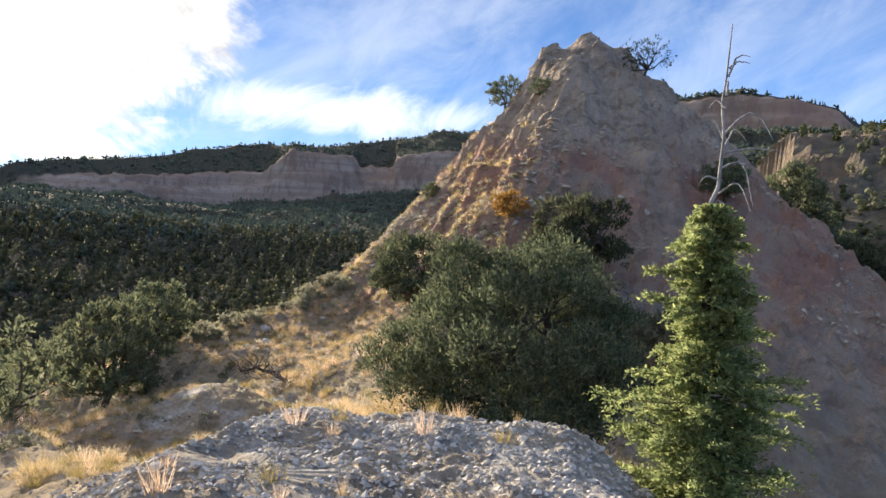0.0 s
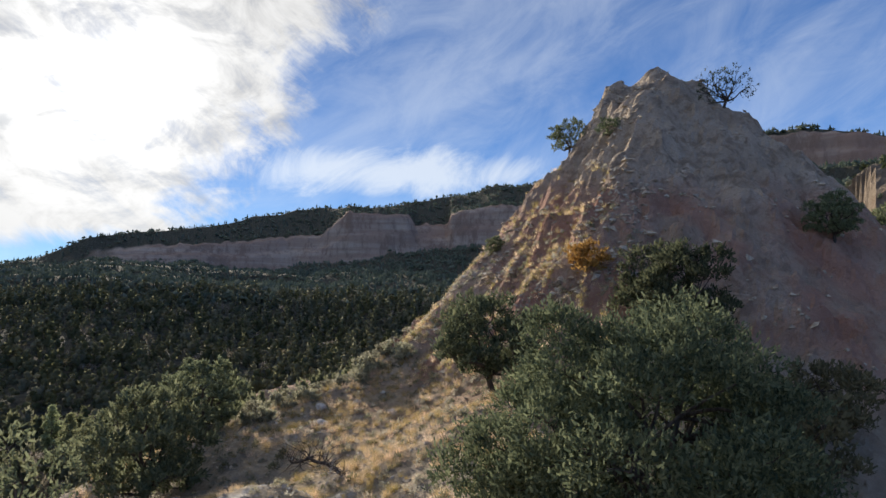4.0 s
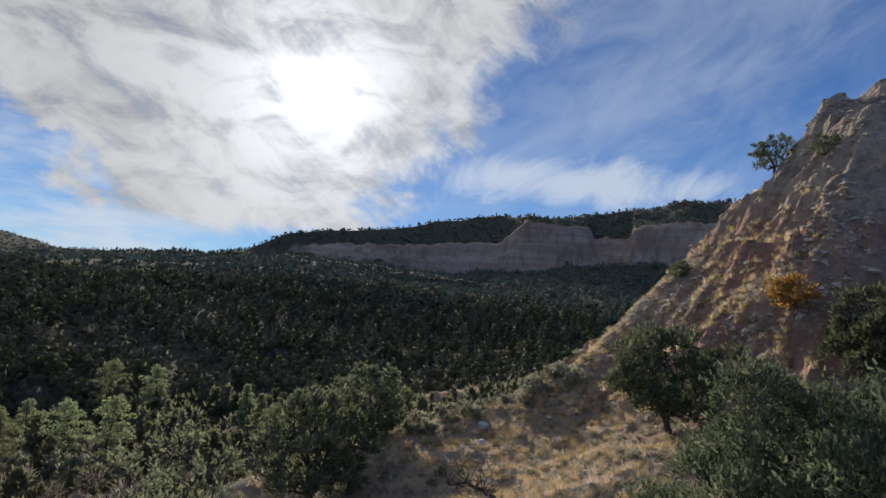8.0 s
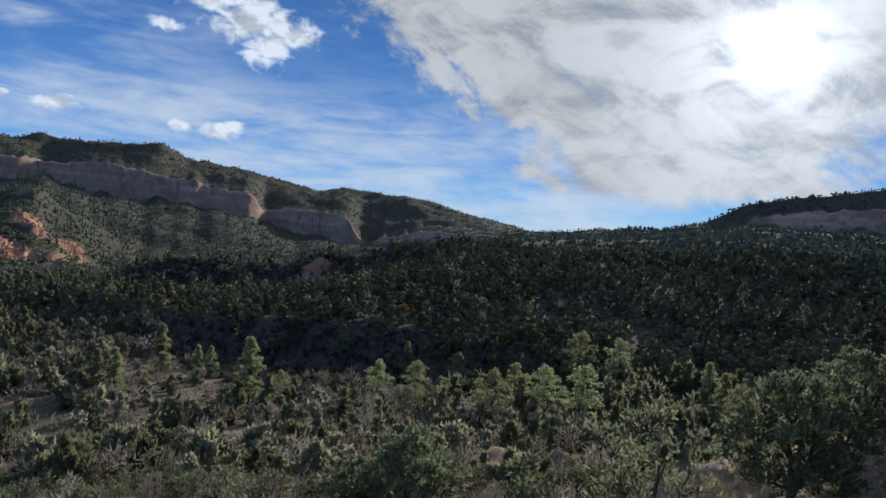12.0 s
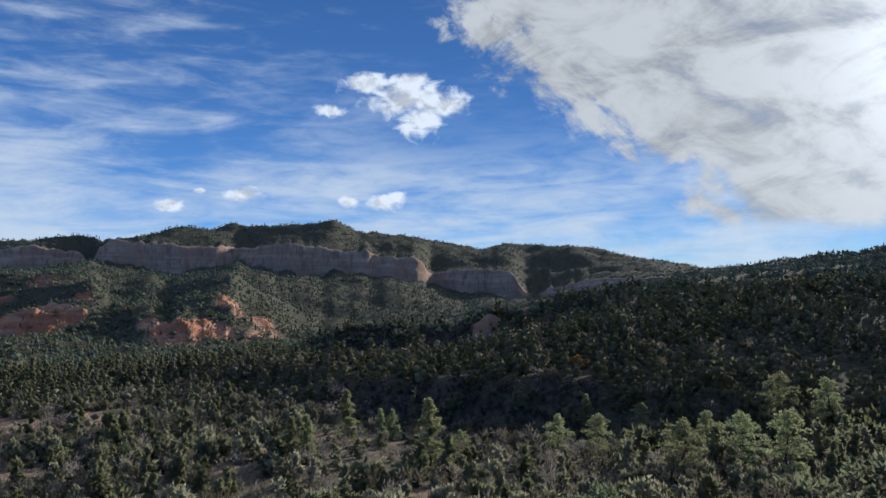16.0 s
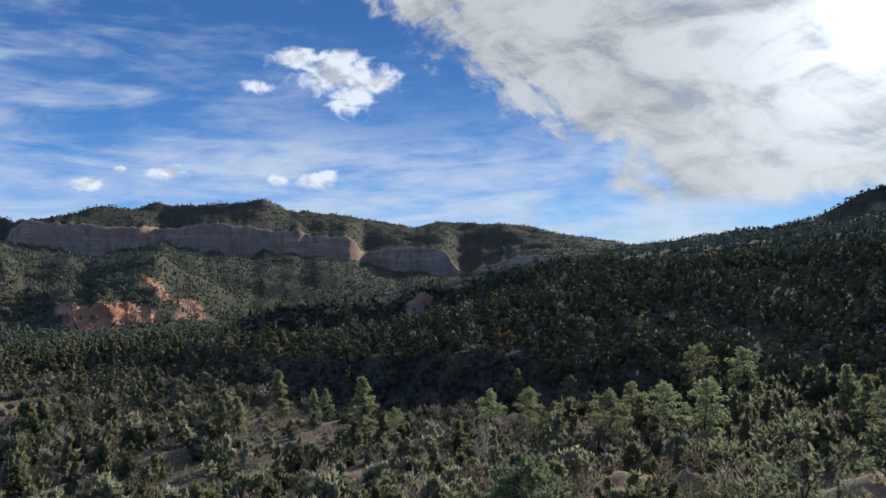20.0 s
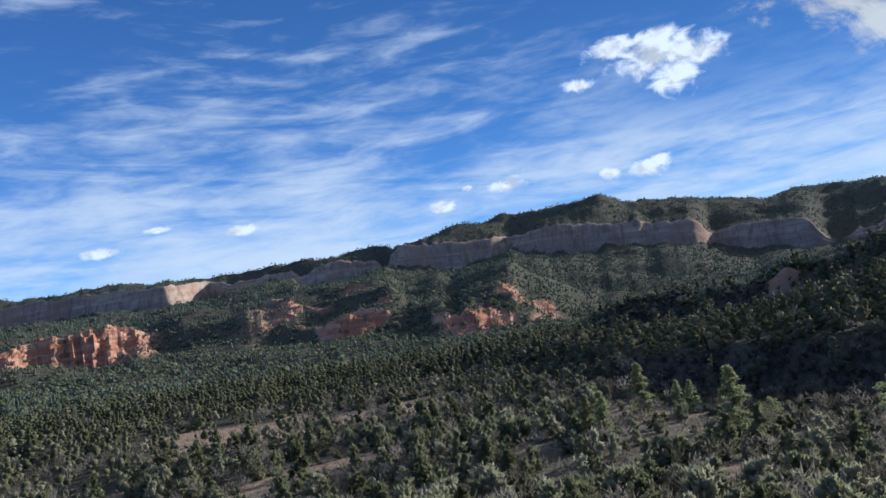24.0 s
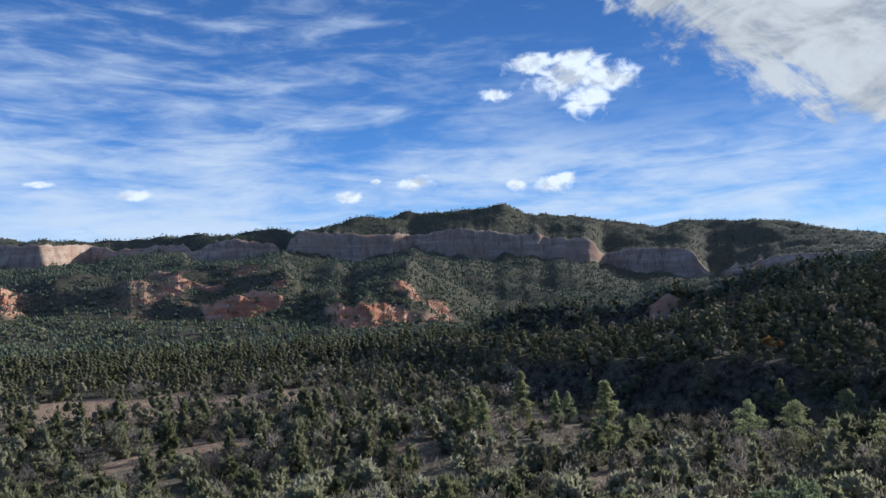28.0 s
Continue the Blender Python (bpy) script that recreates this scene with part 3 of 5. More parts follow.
# ---- materials ----
def surface(name, rough=0.9):
    material = bpy.data.materials.new(name)
    material.use_nodes = True
    tree = material.node_tree
    bsdf = tree.nodes["Principled BSDF"]
    bsdf.inputs["Roughness"].default_value = rough
    bsdf.inputs["Specular IOR Level"].default_value = 0.2
    return material, Nodes(tree), bsdf


def bump(n, bsdf, height, strength, distance):
    node = n.tree.nodes.new("ShaderNodeBump")
    node.inputs["Strength"].default_value, node.inputs["Distance"].default_value = strength, distance
    n.put(node.inputs["Height"], height)
    n.tree.links.new(node.outputs[0], bsdf.inputs["Normal"])


def ground_material():
    material, n, bsdf = surface("ground", 1.0)
    bsdf.inputs["Specular IOR Level"].default_value = 0.03
    place = n.tree.nodes.new("ShaderNodeNewGeometry").outputs["Position"]

    def mask(name):
        return n.add("ShaderNodeAttribute", attribute_name=name).outputs["Fac"]

    big, mid, fine = n.noise(place, 0.06, 4), n.noise(place, 0.7, 5, 0.6), n.noise(place, 7.0, 5, 0.65)
    speck = n.noise(place, 28.0, 3, 0.7)
    soil = n.mix(n.ramp(mid, 0.35, 0.65), (0.32, 0.265, 0.20), (0.46, 0.39, 0.305))
    soil = n.mix(n.ramp(big, 0.45, 0.62), soil, (0.37, 0.255, 0.18))
    grey = n.mix(n.ramp(fine, 0.35, 0.65), (0.46, 0.425, 0.375), (0.75, 0.71, 0.645))
    tan = n.mix(n.ramp(mid, 0.3, 0.7), (0.47, 0.375, 0.285), (0.62, 0.51, 0.395))
    tan = n.mix(n.ramp(fine, 0.5, 0.75), tan, (0.36, 0.285, 0.215))
    red = n.mix(n.ramp(mid, 0.35, 0.7), (0.38, 0.19, 0.13), (0.50, 0.30, 0.22))
    rock = n.mix(n.ramp(n.noise(n.mapping(place, (0.008, 0.008, 0.16)), 1.0, 6, 0.65), 0.42, 0.58), (0.38, 0.27, 0.205), (0.50, 0.385, 0.30))
    streak = n.noise(n.mapping(place, (0.07, 0.07, 0.014)), 1.0, 7, 0.72)
    rock = n.mix(n.ramp(streak, 0.47, 0.62, True, 0.0, 0.85), rock, (0.25, 0.17, 0.13))
    rock = n.mix(n.ramp(n.noise(n.mapping(place, (0.22, 0.22, 0.03)), 1.0, 5, 0.7), 0.50, 0.66, True, 0.0, 0.6), rock, (0.20, 0.145, 0.115))
    rock = n.mix(n.ramp(n.noise(place, 0.012, 4), 0.45, 0.65, True, 0.0, 0.6), rock, (0.37, 0.23, 0.17))
    badland = n.mix(n.ramp(n.noise(n.mapping(place, (0.03, 0.03, 0.25)), 1.0, 4), 0.4, 0.65), (0.36, 0.165, 0.10), (0.50, 0.30, 0.205))
    straw = n.mix(n.ramp(fine, 0.3, 0.7), (0.40, 0.305, 0.195), (0.56, 0.45, 0.31))
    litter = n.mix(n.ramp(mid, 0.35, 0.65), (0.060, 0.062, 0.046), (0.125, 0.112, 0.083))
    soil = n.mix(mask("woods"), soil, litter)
    earth = n.mix(n.ramp(mid, 0.3, 0.7), (0.27, 0.18, 0.125), (0.42, 0.31, 0.22))
    soil = n.mix(mask("earth"), soil, earth)
    colour = n.mix(mask("gravel"), soil, grey)
    colour = n.mix(n.math("MULTIPLY", mask("straw"), n.ramp(mid, 0.42, 0.58)), colour, straw)
    tan = n.mix(n.ramp(n.noise(place, 1.1, 8, 0.7, 0.6), 0.48, 0.62), tan, (0.33, 0.26, 0.195))
    colour = n.mix(mask("cone"), colour, tan)
    colour = n.mix(n.math("MULTIPLY", mask("red"), n.ramp(n.noise(place, 0.35, 5, 0.65), 0.35, 0.62, True, 0.15, 0.95)), colour, red)
    colour = n.mix(mask("cliff"), colour, rock)
    colour = n.mix(mask("bluff"), colour, badland)
    colour = n.mix(n.ramp(n.noise(place, 1.4, 7, 0.68, 0.4), 0.5, 0.72, True, 0.0, 0.45), colour, n.mix(1.0, colour, (0.66, 0.62, 0.58), "MULTIPLY"))
    colour = n.mix(n.ramp(speck, 0.35, 0.7, True, 0.0, 0.35), colour, n.mix(1.0, colour, (0.45, 0.45, 0.45), "MULTIPLY"))
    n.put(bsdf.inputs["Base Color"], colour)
    crust = n.noise(place, 2.2, 9, 0.68, 0.3)
    relief = n.math("ADD", n.math("ADD", n.math("MULTIPLY", mid, 1.0), n.math("MULTIPLY", crust, 1.6)), n.math("ADD", n.math("MULTIPLY", fine, 0.35), n.math("MULTIPLY", speck, 0.10)))
    bump(n, bsdf, relief, 0.9, 0.30)
    return material


def leaf_material(name, dark, light, through=0.3):
    """Foliage: varied from leaf to leaf and plant to plant, with light coming through."""
    material, n, bsdf = surface(name, 0.85)
    bsdf.inputs["Specular IOR Level"].default_value = 0.0
    island = n.tree.nodes.new("ShaderNodeNewGeometry").outputs["Random Per Island"]
    plant = n.tree.nodes.new("ShaderNodeObjectInfo").outputs["Random"]
    colour = n.mix(island, dark, light)
    tone = n.tree.nodes.new("ShaderNodeHueSaturation")
    n.put(tone.inputs["Color"], colour)
    each = n.add("ShaderNodeAttribute", attribute_name="tone").outputs["Fac"]
    n.put(tone.inputs["Hue"], n.math("ADD", n.ramp(plant, 0, 1, False, 0.485, 0.515), n.math("MULTIPLY", each, -0.045)))
    n.put(tone.inputs["Value"], n.math("MULTIPLY", n.ramp(plant, 0, 1, False, 0.8, 1.2), n.math("ADD", 1.0, each)))
    n.put(tone.inputs["Saturation"], n.math("ADD", 1.0, n.math("MULTIPLY", each, -0.5)))
    n.put(bsdf.inputs["Base Color"], tone.outputs[0])
    thin = n.tree.nodes.new("ShaderNodeBsdfTranslucent")
    n.put(thin.inputs["Color"], tone.outputs[0])
    both = n.tree.nodes.new("ShaderNodeMixShader")
    both.inputs[0].default_value = through
    n.tree.links.new(bsdf.outputs[0], both.inputs[1])
    n.tree.links.new(thin.outputs[0], both.inputs[2])
    n.tree.links.new(both.outputs[0], n.tree.nodes["Material Output"].inputs["Surface"])
    return material


def wood_material(name, dark, light):
    material, n, bsdf = surface(name, 0.9)
    where = n.tree.nodes.new("ShaderNodeTexCoord").outputs["Object"]
    grain = n.noise(n.mapping(where, (14, 14, 2.5)), 1.0, 5, 0.65)
    n.put(bsdf.inputs["Base Color"], n.mix(n.ramp(grain, 0.35, 0.65), dark, light))
    bump(n, bsdf, grain, 0.6, 0.02)
    return material


def stone_material(name, dark, light):
    material, n, bsdf = surface(name, 0.92)
    island = n.tree.nodes.new("ShaderNodeNewGeometry")
    grain = n.noise(island.outputs["Position"], 9.0, 5, 0.65)
    colour = n.mix(island.outputs["Random Per Island"], dark, light)
    n.put(bsdf.inputs["Base Color"], n.mix(n.ramp(grain, 0.4, 0.7), colour, n.mix(1.0, colour, (0.6, 0.58, 0.55), "MULTIPLY")))
    bump(n, bsdf, grain, 0.5, 0.03)
    return material


GROUND = ground_material()
PINYON = leaf_material("pinyon_needles", (0.050, 0.066, 0.042), (0.195, 0.208, 0.115), 0.38)
JUNIPER = leaf_material("juniper_needles", (0.110, 0.130, 0.074), (0.255, 0.270, 0.152), 0.42)
FIR = leaf_material("fir_needles", (0.15, 0.20, 0.085), (0.43, 0.47, 0.195), 0.55)
# lighter than the pines of the woods: the sun they catch is in the colour
PINE = leaf_material("pine_needles", (0.19, 0.212, 0.11), (0.38, 0.395, 0.21), 0.5)
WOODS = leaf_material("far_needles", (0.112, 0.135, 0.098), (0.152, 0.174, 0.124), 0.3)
# brown oak brush, with the shade of its slopes put into the colour
SHADED_OAK = leaf_material("shaded_brown_oak", (0.085, 0.068, 0.060), (0.125, 0.100, 0.086), 0.2)
VALE = leaf_material("vale_leaves", (0.200, 0.192, 0.118), (0.300, 0.284, 0.178), 0.5)
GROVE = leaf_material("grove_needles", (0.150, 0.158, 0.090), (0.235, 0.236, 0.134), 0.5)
SCRUB = leaf_material("scrub_leaves", (0.13, 0.125, 0.07), (0.27, 0.25, 0.135), 0.35)
BARE = leaf_material("bare_twigs", (0.115, 0.098, 0.078), (0.225, 0.19, 0.15), 0.4)
SAGE = leaf_material("sage_leaves", (0.23, 0.22, 0.15), (0.42, 0.40, 0.28), 0.45)
RUST = leaf_material("rust_leaves", (0.27, 0.14, 0.045), (0.48, 0.28, 0.09), 0.4)
STRAW = leaf_material("dry_grass", (0.47, 0.345, 0.165), (0.73, 0.58, 0.32), 0.45)
BARK = wood_material("bark", (0.045, 0.034, 0.026), (0.12, 0.095, 0.075))
GREY_WOOD = wood_material("weathered_wood", (0.22, 0.205, 0.19), (0.50, 0.475, 0.445))
STONE = stone_material("pale_stone", (0.36, 0.328, 0.285), (0.70, 0.648, 0.575))
TAN_STONE = stone_material("tan_stone", (0.34, 0.275, 0.205), (0.62, 0.53, 0.41))


# ---- meshes ----
def mesh_of(name, verts, faces, material):
    """A mesh from arrays; all faces have the same number of corners."""
    verts, faces = np.asarray(verts, np.float32), np.asarray(faces, np.int32)
    me = bpy.data.meshes.new(name)
    me.vertices.add(len(verts))
    me.vertices.foreach_set("co", verts.ravel())
    me.loops.add(faces.size)
    me.loops.foreach_set("vertex_index", faces.ravel())
    me.polygons.add(len(faces))
    me.polygons.foreach_set("loop_start", np.arange(0, faces.size, faces.shape[1], dtype=np.int32))
    me.update(calc_edges=True)
    me.materials.append(material)
    return me


def thing(name, label, category, group="", place=(0, 0, 0), turn=0.0, kind=""):
    ob = new(name)
    ob.matrix_world = pose(*place, 0, 0, turn)
    return tagged(ob, label, category, group, kind)


def part(name, me, parent, label=""):
    ob = new(name, me)
    ob.parent = parent
    return tagged(ob, label)


def tubes(paths, sides=6):
    """Tapered limbs: each a list of (x, y, z, radius). Verts and faces of all of them."""
    verts, faces, base = [], [], 0
    around = np.linspace(0, 2 * np.pi, sides, endpoint=False)
    for path in paths:
        p = np.array(path, float)
        for k in range(len(p)):
            d = p[min(k + 1, len(p) - 1), :3] - p[max(k - 1, 0), :3]
            d = d / (np.linalg.norm(d) + 1e-9)
            u = np.cross(d, (0.31, 0.93, 0.17))
            u = u / (np.linalg.norm(u) + 1e-9)
            v = np.cross(d, u)
            verts.append(p[k, :3] + p[k, 3] * (np.cos(around)[:, None] * u + np.sin(around)[:, None] * v))
        for k in range(len(p) - 1):
            for s in range(sides):
                a, b = base + k * sides + s, base + k * sides + (s + 1) % sides
                faces.append((a, b, b + sides, a + sides))
        base += len(p) * sides
    return np.concatenate(verts), np.array(faces)


def leaves(rng, centres, size, long=1.6, up=0.3, away=None):
    """Small pointed blades, one at each centre, turned at random."""
    m = len(centres)
    d = rng.normal(size=(m, 3))
    if away is not None:
        d = d * 0.7 + away
    d[:, 2] += up
    d /= np.linalg.norm(d, axis=1)[:, None] + 1e-9
    u = np.cross(d, rng.normal(size=(m, 3)))
    u /= np.linalg.norm(u, axis=1)[:, None] + 1e-9
    s = (size * rng.uniform(0.6, 1.4, m))[:, None]
    v = np.stack([centres - u * s * 0.5, centres + u * s * 0.5, centres + d * s * long + u * s * 0.28, centres + d * s * long - u * s * 0.28], 1)
    return v.reshape(-1, 3), np.arange(4 * m).reshape(m, 4)


def needles(rng, centres, size, long=1.6, up=0.3, away=None):
    """As leaves(), with three corners, for plants further off."""
    v, _ = leaves(rng, centres, size * 1.25, long, up, away)
    v = v.reshape(-1, 4, 3)
    v = np.stack([v[:, 0], v[:, 1], (v[:, 2] + v[:, 3]) / 2], 1)
    return v.reshape(-1, 3), np.arange(len(v) * 3).reshape(-1, 3)


def limb(rng, a, b, r0, r1, bend=0.12, steps=5):
    a, b = np.array(a, float), np.array(b, float)
    span = np.linalg.norm(b - a)
    off = rng.normal(size=3) * bend * span
    t = np.linspace(0, 1, steps)
    p = a + (b - a) * t[:, None] + off * (t * (1 - t) * 2)[:, None] + rng.normal(size=(steps, 3)) * (0.02 * span) * (t * (1 - t) * 4)[:, None]
    return [(*q, r0 + (r1 - r0) * s) for q, s in zip(p, t)]


def bushy_crown(rng, tall, wide, low, clumps, per):
    """Lobes of foliage over a rounded crown, each set with small tufts: lobe centres, tufts, leaf centres and their ways."""
    total, lobes = clumps * per, int(np.clip(clumps // 4, 12, 64))
    swell = (44 / lobes) ** 0.33
    cs, radii = [], []
    zc = low + (tall - low) * 0.36
    tries = 0
    while len(cs) < lobes:
        q = rng.normal(size=3)
        q /= np.linalg.norm(q)
        tries += 1
        rr = rng.uniform(0.66, 0.92) * (1 + 0.12 * math.sin(3.1 * math.atan2(q[1], q[0]) + 1.3))
        half = (tall - low) * (0.60 if q[2] > 0 else 0.36)
        if q[2] < 0:
            q[:2] *= (math.hypot(q[0], q[1]) + 0.05) ** -0.5
        c = np.array([q[0] * rr * wide / 2, q[1] * rr * wide / 2, zc + q[2] * rr * half])
        if tries < 4000 and any(np.linalg.norm((c - o) * (1, 1, 1.3)) < wide * 0.14 * swell for o in cs):
            continue
        cs.append(c)
        radii.append(wide * rng.uniform(0.13, 0.18) * swell)
    leaf_count = 26 if total > 3000 else 9
    tufts, pts, away = [], [], []
    for c, r in zip(cs, radii):
        many = max(3, total // (lobes * leaf_count))
        q = rng.normal(size=(many, 3))
        q /= np.linalg.norm(q, axis=1)[:, None]
        q[:, 2] = np.where(q[:, 2] < -0.3, -q[:, 2], q[:, 2])
        t = c + q * r * (1, 1, 0.72) * rng.uniform(0.45, 1.06, (many, 1)) ** 0.8
        tufts.append(t)
        pts.append((t[:, None, :] + rng.normal(size=(many, leaf_count, 3)) * r * 0.11).reshape(-1, 3))
        away.append(np.repeat(q * 0.9 + (0, 0, 0.5), leaf_count, 0))
    return np.array(cs), np.concatenate(tufts), np.concatenate(pts), np.concatenate(away)


def bushy_tree(name, seed, tall, wide, low, clumps, per, size, leaf, stems=3):
    """Trunk and crown meshes of a pinyon or juniper."""
    rng = np.random.default_rng(seed)
    cs, tufts, pts, away = bushy_crown(rng, tall, wide, low, clumps, per)
    crown = mesh_of(name + "_crown", *leaves(rng, pts, size * 0.8, 2.2, 0.3, away * 0.7), leaf)
    fork = low + (tall - low) * 0.06
    paths = [limb(rng, (0, 0, -0.25), (rng.normal() * 0.1, rng.normal() * 0.1, max(fork, 0.12)), tall * 0.04, tall * 0.03, 0.05)]
    tip = np.array(paths[0][-1][:3])
    mains = []
    for k in range(stems + 3):
        goal = cs[rng.integers(len(cs))] * (0.6, 0.6, 0.66) + (0, 0, 0.15)
        paths.append(limb(rng, tip, goal, tall * 0.024, tall * 0.010, 0.14, 6))
        mains.append(paths[-1])
    for c in cs:
        start = min((m[k] for m in mains for k in (2, 3, 5)), key=lambda q: sum((np.array(q[:3]) - c) ** 2))
        paths.append(limb(rng, start[:3], c, tall * 0.010, tall * 0.003, 0.14, 5))
    for t in tufts[rng.permutation(len(tufts))[:90]]:
        c = cs[np.argmin(((cs - t) ** 2).sum(1))]
        paths.append(limb(rng, c, t, tall * 0.0032, tall * 0.0012, 0.16, 3))
    return mesh_of(name + "_trunk", *tubes(paths, 5), BARK), crown


def cone_tree(name, seed, tall, wide, low, whorls, arms, per, size, leaf, ragged=0.25, shape=1.0, loose=0.12):
    """Trunk and crown meshes of a fir or pine with arms in rings."""
    rng = np.random.default_rng(seed)
    paths = [[(0, 0, -0.3, tall * 0.018), (rng.normal() * 0.02, 0, tall * 0.5, tall * 0.011), (0, 0, tall, tall * 0.002)]]
    pts, away = [], []
    for w in range(whorls):
        f = (w + rng.uniform(0, 0.6)) / whorls
        z = low + (tall - low) * f
        reach = wide / 2 * (1 - f) ** shape * (0.75 + 0.25 * math.sin(w * 2.4)) + wide * 0.03
        count = max(3, int(arms * (1 - 0.5 * f)))
        for k in range(count):
            ang = 2 * math.pi * (k + rng.uniform(-0.4, 0.4)) / count + w * 1.1
            length = reach * rng.uniform(1 - ragged * 1.6, 1 + ragged)
            droop = rng.uniform(-0.05, 0.28) * length
            end = np.array([math.cos(ang) * length, math.sin(ang) * length, z - droop + 0.1 * length])
            paths.append([(0, 0, z, tall * 0.004), (*((np.array([0, 0, z]) + end) / 2 + (0, 0, -0.05 * length)), tall * 0.003), (*end, tall * 0.001)])
            many = per // 10
            out = np.array([math.cos(ang), math.sin(ang), 0])
            side = np.array([-out[1], out[0], 0])
            t = rng.uniform(0.15, 1.0, many) ** 0.75
            root = np.array([0, 0, z]) + (end - (0, 0, z)) * t[:, None]
            way = out * rng.uniform(0.3, 1.0, (many, 1)) + side * rng.uniform(-0.9, 0.9, (many, 1)) + np.array([0, 0, 1.0]) * rng.uniform(-0.35, 0.45, (many, 1))
            way *= (0.16 * wide * rng.uniform(0.5, 1.1, (many, 1))) * (1 - 0.5 * f)
            along = np.linspace(0.05, 1, 10)
            q = root[:, None, :] + way[:, None, :] * along[None, :, None] - np.array([0, 0, 1.0]) * (0.25 * np.linalg.norm(way, axis=1)[:, None] * along ** 2)[..., None]
            pts.append(q.reshape(-1, 3) + rng.normal(size=(many * 10, 3)) * size * loose)
            direction = way / (np.linalg.norm(way, axis=1)[:, None] + 1e-9)
            away.append(np.repeat(direction, 10, 0) * 1.1)
    crown = mesh_of(name + "_crown", *leaves(rng, np.concatenate(pts), size, 2.0, 0.15, np.concatenate(away)), leaf)
    return mesh_of(name + "_trunk", *tubes(paths, 5), BARK), crown


def tree(name, meshes, label, x, y, group="", turn=0.0, scale=1.0, sink=0.08, dz=0.0):
    ob = thing(name, label, "tree" if "shrub" not in name and "bush" not in name else "shrub", group)
    part("trunk", meshes[0], ob)
    part("crown", meshes[1], ob)
    ob.matrix_world = pose(x, y, ground_z(x, y) - sink + dz, 0, 0, turn) @ Matrix.Scale(scale, 4)
    return ob


# ---- the ground ----
def build_ground():
    fan = np.radians(np.concatenate([np.arange(-46, 58, 0.30), np.arange(58, 131, 0.20), np.arange(131.5, 313.5, 1.75)]))
    degrees = (np.degrees(fan) + 180) % 360 - 180
    rs = lines(degrees)[0]
    inner = np.concatenate([[0.004], np.geomspace(0.6, 14, 140), np.linspace(14.25, 56, 160), np.geomspace(57, 330, 110)])

    def between(a, b, count, power=1.0):
        return a + (b - a) * (np.linspace(0, 1, count + 1)[1:, None] ** power)

    first = np.full_like(fan, 330.0)
    foot, brink, base, top, sky = rs[8], rs[9], rs[10], rs[11], rs[12]
    r = np.concatenate([np.repeat(inner[:, None], len(fan), 1), between(first, np.maximum(first, foot), 20), between(np.maximum(first, foot), np.maximum(first + 5, brink), 30), between(np.maximum(first + 5, brink), base - 4, 34), between(base - 4, base, 1), between(base, top, 14), between(top, top + 5, 1),
                        between(top + 5, sky, 24), between(sky, np.full_like(fan, 4900.0), 22, 1.6)])
    a = np.repeat(fan[None], len(r), 0)
    rings = r
    x, y = EYE[0] - np.sin(a) * r, EYE[1] + np.cos(a) * r
    z, on_cone, cliff, bluff = land(x, y)
    m, k = len(fan), len(rings)
    verts = np.stack([x, y, z], 2).reshape(-1, 3)
    i, j = np.meshgrid(np.arange(k - 1), np.arange(m), indexing="ij")
    j2 = (j + 1) % m
    faces = np.stack([i * m + j, i * m + j2, (i + 1) * m + j2, (i + 1) * m + j], 2).reshape(-1, 4)
    faces = faces[:, ::-1]
    me = mesh_of("ground", verts, faces, GROUND)
    gravel = step(np.hypot((x - 0.3) * 0.8, y - 3.0), 6.5, 3.5) + step(np.hypot((x + 6.2) * 0.8, y - 20.6), 3.2, 2.0) + step(np.hypot(x + 10.5, y - 15.2), 4.0, 1.5)
    gravel = np.clip(gravel * step(fbm(x, y, 1.5, 3, 71), -0.35, 0.1), 0, 1)
    straw = step(np.hypot((x + 3) * 0.8, (y - 20) * 0.6), 16, 6) * (1 - on_cone)
    dx, dy = x - CONE[0], y - CONE[1]
    height = z - (CONE[2] - 9.5 + 2.5 * step(-x, -6, 0) + 1.6 * fbm(x, y, 4, 3, 75))
    red = on_cone * step(-height, -1.5, 1.5) * step(np.hypot(dx, dy), 28, 15)
    rr, azd = r, np.degrees(a)
    # leaf litter; full past 172 m, where it also darkens the hill's shaded face
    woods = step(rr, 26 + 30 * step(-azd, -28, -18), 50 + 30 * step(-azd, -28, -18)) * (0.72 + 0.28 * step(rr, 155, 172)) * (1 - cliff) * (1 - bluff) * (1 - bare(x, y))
    earth = np.zeros_like(x)
    for mx, my, wide, high in MOUNDS:
        earth = np.maximum(earth, step(-np.hypot(x - mx, y - my), -wide * 1.3, -wide * 0.9))
    earth = np.maximum(earth, bare(x, y) * step(rr, 55, 70))
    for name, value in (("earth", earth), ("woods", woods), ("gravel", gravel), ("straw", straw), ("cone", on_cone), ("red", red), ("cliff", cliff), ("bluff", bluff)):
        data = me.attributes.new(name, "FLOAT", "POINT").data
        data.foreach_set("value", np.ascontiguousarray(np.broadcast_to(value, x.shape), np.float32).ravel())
    rough = (on_cone > 0.3) | (gravel > 0.3) | (bluff > 0.3) | ((np.broadcast_to(azd, x.shape) < -22) & (rr > 85) & (rr < 175))
    me.polygons.foreach_set("use_smooth", ~rough.ravel()[faces[:, 0]])
    return tagged(new("ground", me), "dry gravelly ridge, wooded valley and cliffed mesas", "ground", kind="structure")


ground = build_ground()


